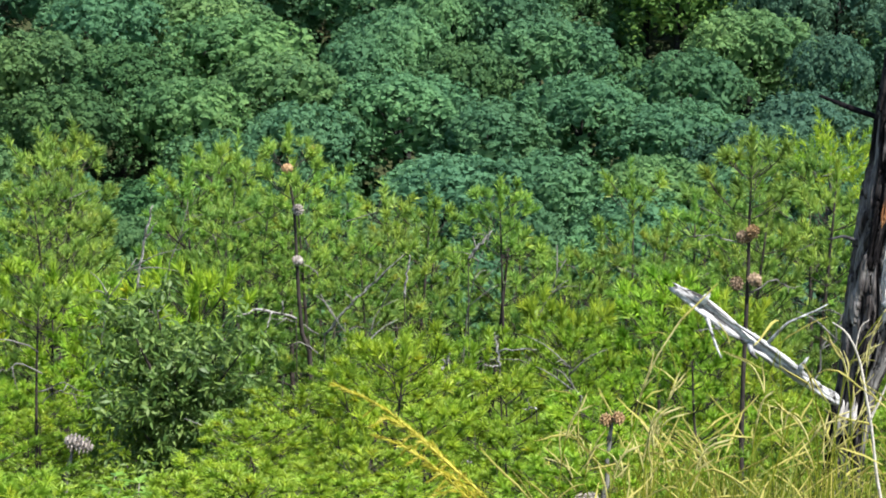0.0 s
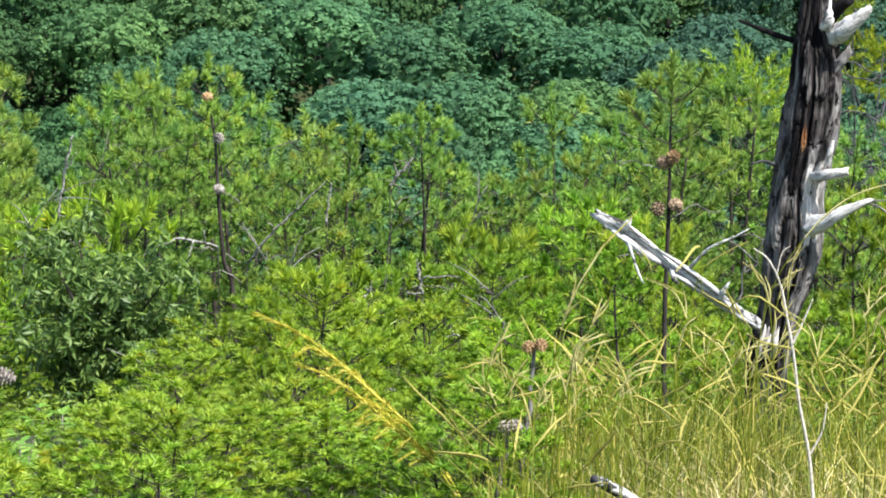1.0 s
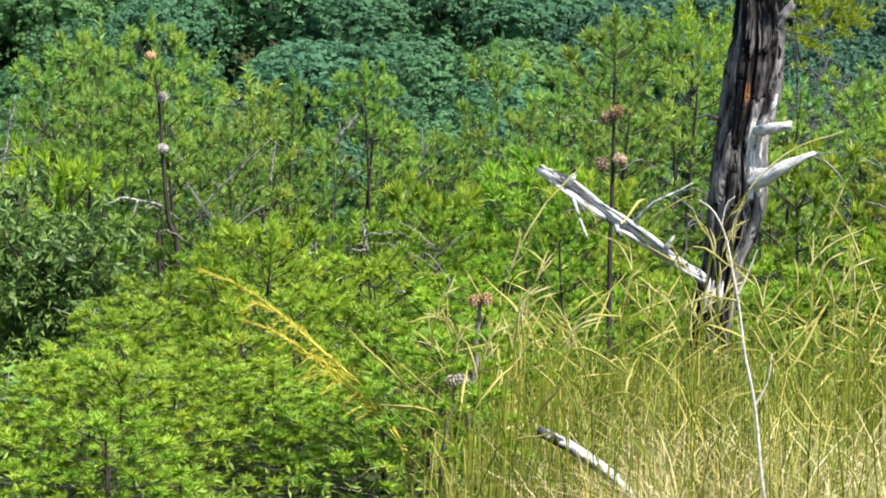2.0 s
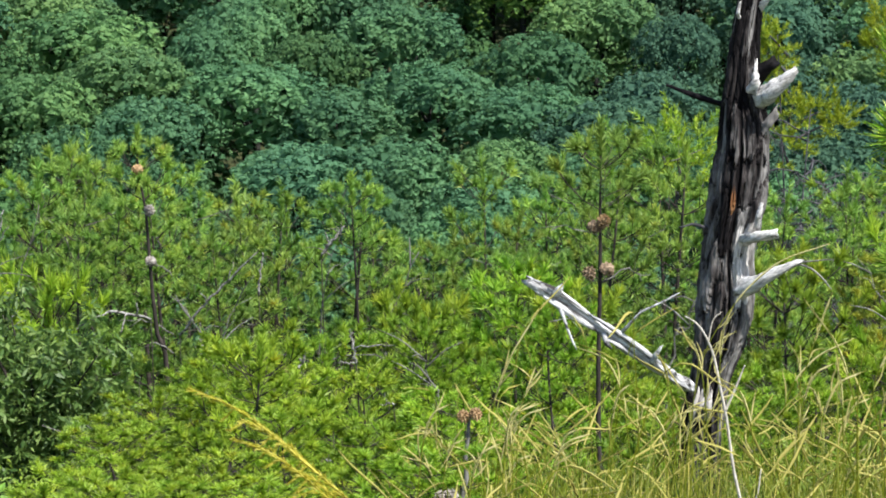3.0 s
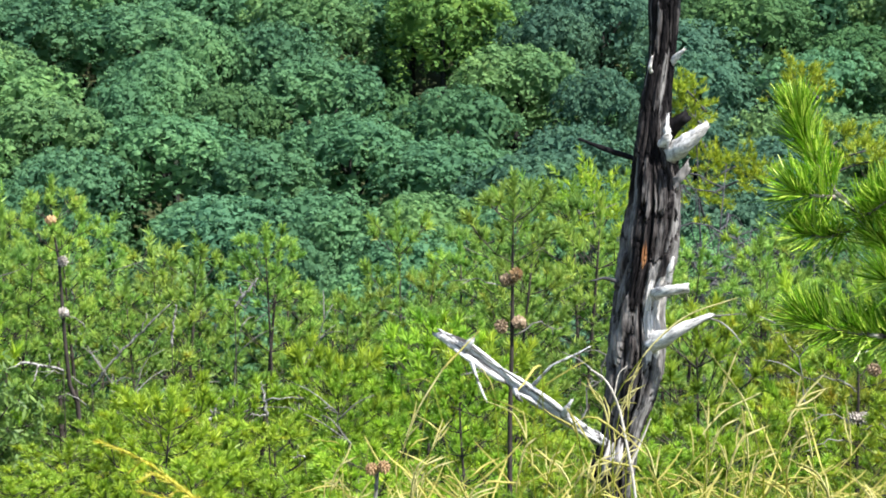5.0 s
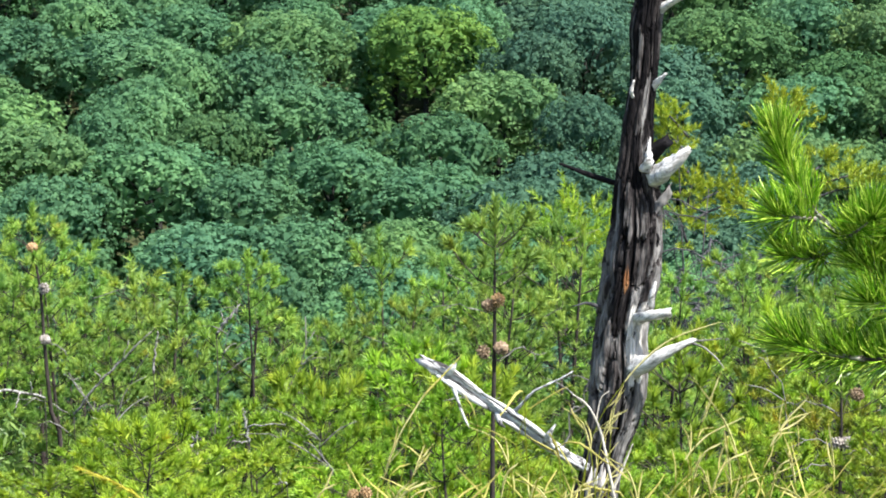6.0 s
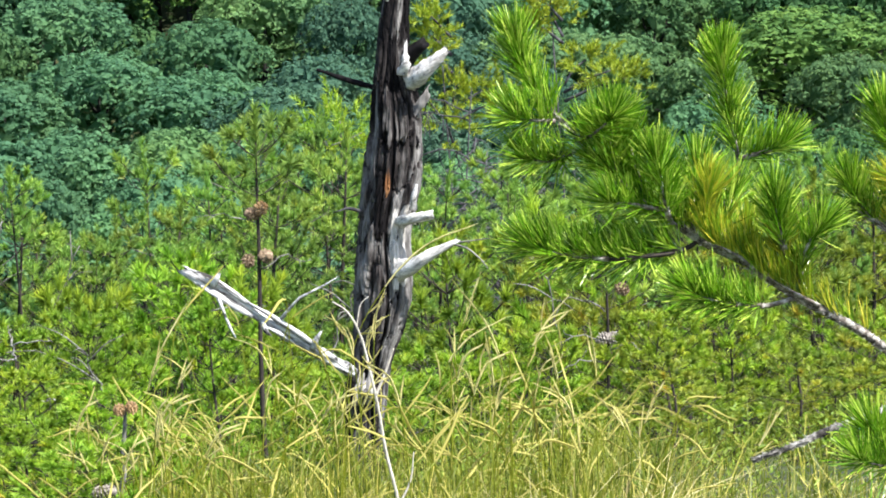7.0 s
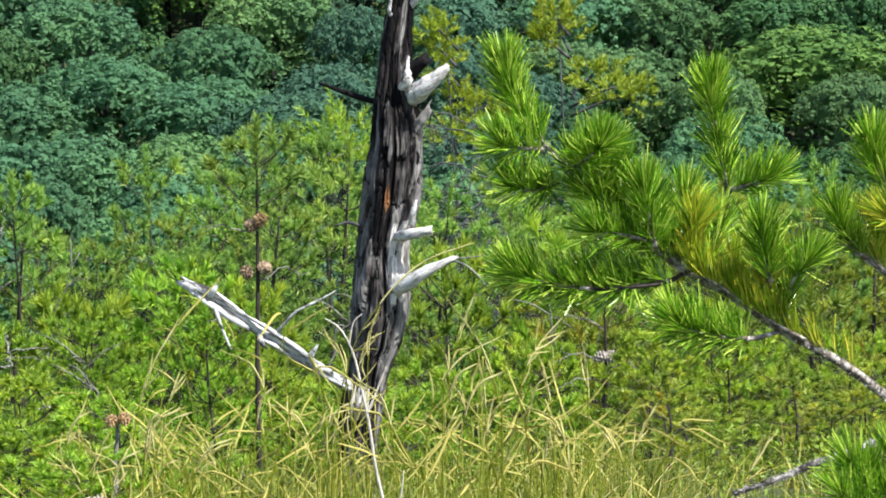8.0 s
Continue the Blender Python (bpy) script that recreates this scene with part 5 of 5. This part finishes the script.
        for j in range(6):
            b0 = p[13 + 2 * j]
            d = np.array([g.uniform(-0.16, -0.06), g.normal(0, 0.02), g.uniform(-0.015, 0.05)]) * g.uniform(0.6, 1.0)
            q = np.array([b0, b0 + d * 0.5 + np.array([0, 0, 0.016]), b0 + d - np.array([0, 0, 0.012])])
            st.append((*tube(curve_points(q, 6), [0.001, 0.0006], 3, 0, j, False), 0))
            st.append((*needles_on(q, 60, 0.02, 0.0032, g, (10, 38), False, -0.1, 0.3), 0))
        part("stalk", mesh("stalk", st, [M_PLUME]), plume)
    # the pale forked dead stem
    stem = thing("dead_weed_stem", pose(0.62, 8.05, -0.3), "pale forked dry weed stem standing in the grass", "weed")
    o = np.array([0.62, 8.05, -0.3])
    st = []
    for p, r in (([(0.62, 8.05, -0.34), (0.620, 8.050, -0.071), (0.606, 8.050, 0.046), (0.590, 8.050, 0.198), (0.565, 8.050, 0.317), (0.549, 8.050, 0.432), (0.535, 8.050, 0.502), (0.517, 8.050, 0.585), (0.489, 8.050, 0.642), (0.455, 8.050, 0.667)],
                  [0.005, 0.0049, 0.0044, 0.004, 0.0036, 0.003, 0.0024, 0.0014]),
                 ([(0.546, 8.050, 0.451), (0.569, 8.050, 0.503), (0.590, 8.050, 0.555)], [0.0036, 0.0028, 0.0014]),
                 ([(0.590, 8.050, 0.198), (0.617, 8.050, 0.253), (0.627, 8.050, 0.318)], [0.0032, 0.0026, 0.0012]),
                 ([(0.507, 8.050, 0.604), (0.518, 8.050, 0.656), (0.537, 8.050, 0.675)], [0.0022, 0.001])):
        st.append((*tube(curve_points(np.array(p) - o, 26), r, 6, 0.12, 3), 0))
    part("stem", mesh("stem", st, [M_PALESTEM], True), stem)


build_grass()


def build_undergrowth():
    """Low leafy weeds that cover the soil between the young pines."""
    g = rng_of(71)
    pieces = []
    for n, xr, yr, top in ((9000, (-2.6, 0.1), (9.0, 15.5), 0.22), (7000, (1.0, 3.4), (9.5, 16), 0.3), (2500, (-0.2, 1.4), (11.5, 15), 0.2)):
        m = n // 22
        cx, cy, who = g.uniform(*xr, m), g.uniform(*yr, m), g.integers(0, m, n)
        x, y = cx[who] + g.normal(0, 0.07, n), cy[who] + g.normal(0, 0.07, n)
        z = lie(x, y) + top * g.random(n) * g.uniform(0.4, 1, m)[who]
        nrm = unit(g.normal(size=(n, 3)) * 0.7 + np.array([0.1, -0.2, 0.9]))
        v, f = leaf_cards(np.stack([x, y, z], 1), nrm, g.uniform(0.006, 0.014, n), g, 2.8)
        pieces.append((v, f, 0))
    ob = new("undergrowth", mesh("undergrowth", pieces, [M_WEED]))
    tagged(ob, "low green leafy weeds covering the soil between pines", "weeds", kind="stuff")


build_undergrowth()


# ---- shrubs and dead twigs ----
def build_shrubs():
    g = rng_of(61)
    x, y = -1.84, 14.9
    z = float(lie(x, y))
    shrub = thing("oak_shrub", pose(x, y, z), "dark green shrub with drooping narrow leaves among pines", "shrub")
    leaf_p = []
    for k in range(30):
        a, l = g.uniform(0, 6.283), g.uniform(0.1, 0.5)
        e = np.array([math.cos(a) * l * 0.8, math.sin(a) * l * 0.6, g.uniform(0.25, 0.8)])
        bp = curve_points([(0, 0, -0.05), e * np.array([0.4, 0.4, 0.6]), e], 9)
        part("stem", mesh("stem", [(*tube(bp, [0.012, 0.003], 5, 0.05, k), 0)], [M_BARK], True), shrub)
        n = 520
        nodes = bp[g.integers(3, 9, 26)] + g.normal(0, 0.075, (26, 3))
        at = nodes[g.integers(0, 26, n)] + g.normal(0, 0.014, (n, 3))
        way = unit(g.normal(size=(n, 3)) * 0.8 + np.array([0, 0, -0.55]))
        side = unit(np.cross(way, g.normal(size=(n, 3)))) * g.uniform(0.005, 0.0095, n)[:, None]
        ln = g.uniform(0.035, 0.07, n)[:, None]
        v = np.stack([at, at + way * ln * 0.5 - side, at + way * ln, at + way * ln * 0.5 + side], 1).reshape(-1, 3)
        leaf_p.append((v, np.arange(n * 4).reshape(-1, 4), 0))
    part("foliage", mesh("leaves", leaf_p, [M_LEAF_OAK]), shrub)
    # broad-leaved sprouts
    for x, y, n in ((-1.62, 11.9, 12), (-1.8, 12.1, 10), (-1.5, 11.5, 10), (-1.68, 11.3, 10), (-1.45, 11.9, 8), (-1.62, 10.9, 9), (-1.42, 11.1, 8)):
        z = float(lie(x, y))
        sprout = thing("leafy_sprout", pose(x, y, z), "light green broad-leaved sprout beside the dark shrub", "shrub", "leafy sprouts by the shrub")
        leaf_p = []
        for k in range(n):
            e = np.array([g.normal(0, 0.11), g.normal(0, 0.1), g.uniform(0.06, 0.22)])
            bp = curve_points([(0, 0, -0.05), e * 0.5, e], 6)
            part("stem", mesh("stem", [(*tube(bp, [0.004, 0.0015], 4), 0)], [M_TWIG], True), sprout)
            for j in range(11):
                a = j * 2.4 + g.random()
                at = bp[5 - j % 3]
                way = unit(np.array([math.cos(a), math.sin(a), g.uniform(-0.1, 0.6)]))
                sd = unit(np.cross(way, [0, 0, 1])) * g.uniform(0.01, 0.017)
                l = g.uniform(0.05, 0.09)
                v = [at, at + way * l * 0.45 - sd, at + way * l + np.array([0, 0, -0.012]), at + way * l * 0.45 + sd, at + way * l * 0.5 + np.array([0, 0, -0.006])]
                leaf_p.append((v, [[0, 1, 4], [1, 2, 4], [2, 3, 4], [3, 0, 4]], 0))
        part("foliage", mesh("leaves", leaf_p, [M_LEAF_SPROUT]), sprout)
    # dry grey branches standing in the thicket: x, y, top, lean
    for k, (x, y, top, lean) in enumerate([(-2.78, 21, -0.15, 0.25), (-2.3, 16.5, -0.25, 0.2), (-1.2, 18, -0.35, -0.3), (-0.85, 16, -0.4, 0.2), (-1.45, 17.5, -0.3, 0.35), (0.75, 15.2, -0.05, 0.2),
                                           (-0.1, 15.5, -0.35, -0.15), (-1.25, 13.6, -0.5, -0.2), (2.1, 17, -0.1, -0.3), (-0.6, 19, -0.25, 0.3),
                                           (-1.0, 20.5, -0.2, 0.25), (-2.6, 17, -0.1, 0.3)]):
        z = float(lie(x, y))
        h = top - z
        ob = thing("dead_branch", pose(x, y, z), "forked grey dead branch sticking out of the thicket", "dead branch", "dead branches in the thicket")
        p = curve_points([(0, 0, -0.05), (lean * 0.3, -0.05, h * 0.5), (lean * 0.55, -0.1, h * 0.8), (lean, -0.12, h)], 12) + g.normal(0, 0.012, (12, 3))
        st = [(*tube(p, [0.0075, 0.0042, 0.0016], 6, 0.15, k), 0)]
        part("branch", mesh("branch", st, [M_DEADTWIG], True), ob)
        for j in range(6):
            b0 = p[int(g.integers(6, 11))]
            d = np.array([g.normal(0, 0.16), g.normal(0, 0.08), g.uniform(0.0, 0.16)])
            part("twig", mesh("twig", [(*tube(curve_points([b0, b0 + d * 0.5 + [0, 0, 0.02], b0 + d], 6), [0.004, 0.0015], 5, 0.1, j), 0)], [M_DEADTWIG], True), ob)


build_shrubs()


def build_cone_stems():
    """Dead saplings that still carry cones, and a broken stick in the grass."""
    for x, y, cones in ((-0.032, 10.2, ((-0.016, 0.134, 0), (0.018, 0.140, 0))), (-0.100, 10.0, ((-0.014, -0.066, 1), (0.018, -0.062, 1))), (-0.845, 16.0, ((0.0, -0.5, 0), (0.03, -0.52, 1))),
                        (-2.07, 13.5, ((0.0, -0.47, 1), (0.03, -0.48, 1))), (-1.42, 12.6, ((0.0, -0.42, 0), (0.03, -0.5, 1)))):
        z = float(lie(x, y))
        ob = thing("dead_sapling", pose(x, y, z), "thin grey dead pine sapling carrying old cones", "dead sapling", "dead saplings with cones")
        top = max(c[1] for c in cones) - z
        g = rng_of(int(x * 100) + 900)
        p = curve_points([(-0.04, 0.03, -0.05), (-0.03, 0.01, top * 0.5), (0, 0, top)], 10) + g.normal(0, 0.004, (10, 3))
        part("stem", mesh("stem", [(*tube(p, [0.011, 0.006], 6, 0.15, 3), 0)], [M_DEADTWIG], True), ob)
        for dx, zc, old in cones:
            add_cone(ob, (dx, -0.02, zc - z), old, 1.5 if y > 11 else 0.86, (g.uniform(60, 120), g.uniform(-40, 40), g.uniform(0, 360)))
    o = np.array([0.35, 9.1, -0.36])
    stick = thing("broken_stick", pose(*o), "short broken bleached stick lying in the grass", "stick")
    g = rng_of(6)
    v, f = tube(curve_points(np.array([(0.40, 9.2, -0.3), (0.31, 9.1, -0.17), (0.20, 9.0, -0.075), (0.132, 8.95, -0.03)]) - o, 14), [0.016, 0.016, 0.014, 0.012], 10, 0.15, 2)
    part("stick", mesh("stick", [(splinter_end(v, 10, g, 0.02), f, 0)], [M_LIMB], True), stick)
    # dark sleeve over the tip: its blue sky-lit shade given as colour
    tip = tube(curve_points(np.array([(0.18, 8.985, -0.062), (0.15, 8.96, -0.04), (0.118, 8.94, -0.022)]) - o, 8), [0.0145, 0.0155, 0.011], 10, 0.12, 5)
    part("charred_tip", mesh("charred_tip", [(*tip, 0)], [M_DEADGREY], True), stick, "blue-black tip, its shade put into the colour")


build_cone_stems()


def build_sticks():
    """Bleached dead twigs that lie in and stand over the low pines."""
    lab = "bleached grey dead twig caught among the low pines"
    for k, (main, sides) in enumerate([
            ([(-1.093, 12.5, -0.423), (-1.143, 12.5, -0.364), (-1.193, 12.48, -0.315)], [[(-1.143, 12.5, -0.364), (-1.21, 12.5, -0.35), (-1.282, 12.5, -0.34)], [(-1.14, 12.5, -0.366), (-1.135, 12.48, -0.325)]]),
            ([(-0.476, 14, -0.21), (-0.488, 14, -0.13), (-0.493, 14, -0.069)], [[(-0.48, 14, -0.205), (-0.547, 13.98, -0.203)], [(-0.484, 14, -0.15), (-0.4, 13.97, -0.136), (-0.334, 13.96, -0.133)]]),
            ([(-0.7, 14, -0.23), (-0.68, 14, -0.18), (-0.663, 13.99, -0.139)], [[(-0.69, 14, -0.2), (-0.71, 13.98, -0.13)]]),
            ([(-0.436, 12.5, -0.573), (-0.58, 12.48, -0.582), (-0.734, 12.47, -0.598)], [[(-0.5, 12.5, -0.576), (-0.6, 12.46, -0.55), (-0.68, 12.45, -0.545)], [(-0.6, 12.48, -0.585), (-0.66, 12.45, -0.63), (-0.72, 12.44, -0.65)], [(-0.52, 12.5, -0.58), (-0.54, 12.46, -0.62)]]),
            ([(-0.49, 12.5, -0.37), (-0.52, 12.49, -0.358), (-0.545, 12.48, -0.35)], []),
            ([(-0.33, 14, -0.375), (-0.35, 13.98, -0.362), (-0.375, 13.97, -0.366)], [[(-0.35, 13.98, -0.364), (-0.36, 13.96, -0.34)]]),
            ([(-0.83, 12.5, -0.432), (-0.855, 12.49, -0.425), (-0.88, 12.48, -0.43)], []),
            ([(-1.678, 18.5, -0.556), (-1.839, 18.45, -0.51), (-1.96, 18.42, -0.53), (-2.06, 18.4, -0.6)], [[(-1.8, 18.46, -0.52), (-1.83, 18.4, -0.62)], [(-1.75, 18.46, -0.535), (-1.74, 18.42, -0.46)]]),
            ([(-1.53, 18.5, -0.64), (-1.38, 18.45, -0.46), (-1.25, 18.42, -0.33), (-1.13, 18.4, -0.2)], [[(-1.38, 18.45, -0.46), (-1.42, 18.42, -0.4)], [(-1.27, 18.42, -0.35), (-1.24, 18.4, -0.25)], [(-1.46, 18.47, -0.56), (-1.5, 18.42, -0.48)]]),
            ([(-2.51, 18.5, -0.45), (-2.48, 18.48, -0.232), (-2.455, 18.46, -0.1), (-2.42, 18.44, 0.02)], [[(-2.47, 18.47, -0.17), (-2.4, 18.44, -0.06)]]),
            ([(-1.1, 18.2, -0.4), (-1.09, 18.2, -0.28), (-1.075, 18.2, -0.18)], []),
            ([(-0.78, 18.2, -0.2), (-0.72, 18.18, -0.12), (-0.66, 18.16, -0.04)], [[(-0.74, 18.19, -0.14), (-0.76, 18.16, -0.08)]])]):
        g = rng_of(700 + k)
        x, y, _ = main[0]
        z = float(lie(x, y))
        o = np.array([x, y, z])
        ob = thing("dead_twig", pose(*o), lab, "dead twig", "dead twigs over the low pines")
        thick = 0.0055 if y < 15 else 0.0085
        p = curve_points(np.array(main) - o, 14)
        p[1:] += g.normal(0, 0.004, (13, 3))
        part("stem", mesh("stem", [(*tube(p, [thick, thick * 0.9, thick * 0.35], 6, 0.2, k), 0)], [M_DEADLIMB], True), ob)
        part("foot", mesh("foot", [(*tube(curve_points([(0.03, 0.02, -0.03), (0.015, 0.015, p[0][2] * 0.5), p[0] + np.array([0, 0, 0.003])], 6), [0.004, 0.0025], 5, 0.1, k), 0)], [M_BARK], True), ob, "thin dark shoot")
        for q in sides:
            r = curve_points(np.array(q) - o, 7)
            r[1:] += g.normal(0, 0.003, (6, 3))
            part("side_twig", mesh("side_twig", [(*tube(r, [thick * 0.7, thick * 0.3], 5, 0.2, k), 0)], [M_DEADLIMB], True), ob)


build_sticks()
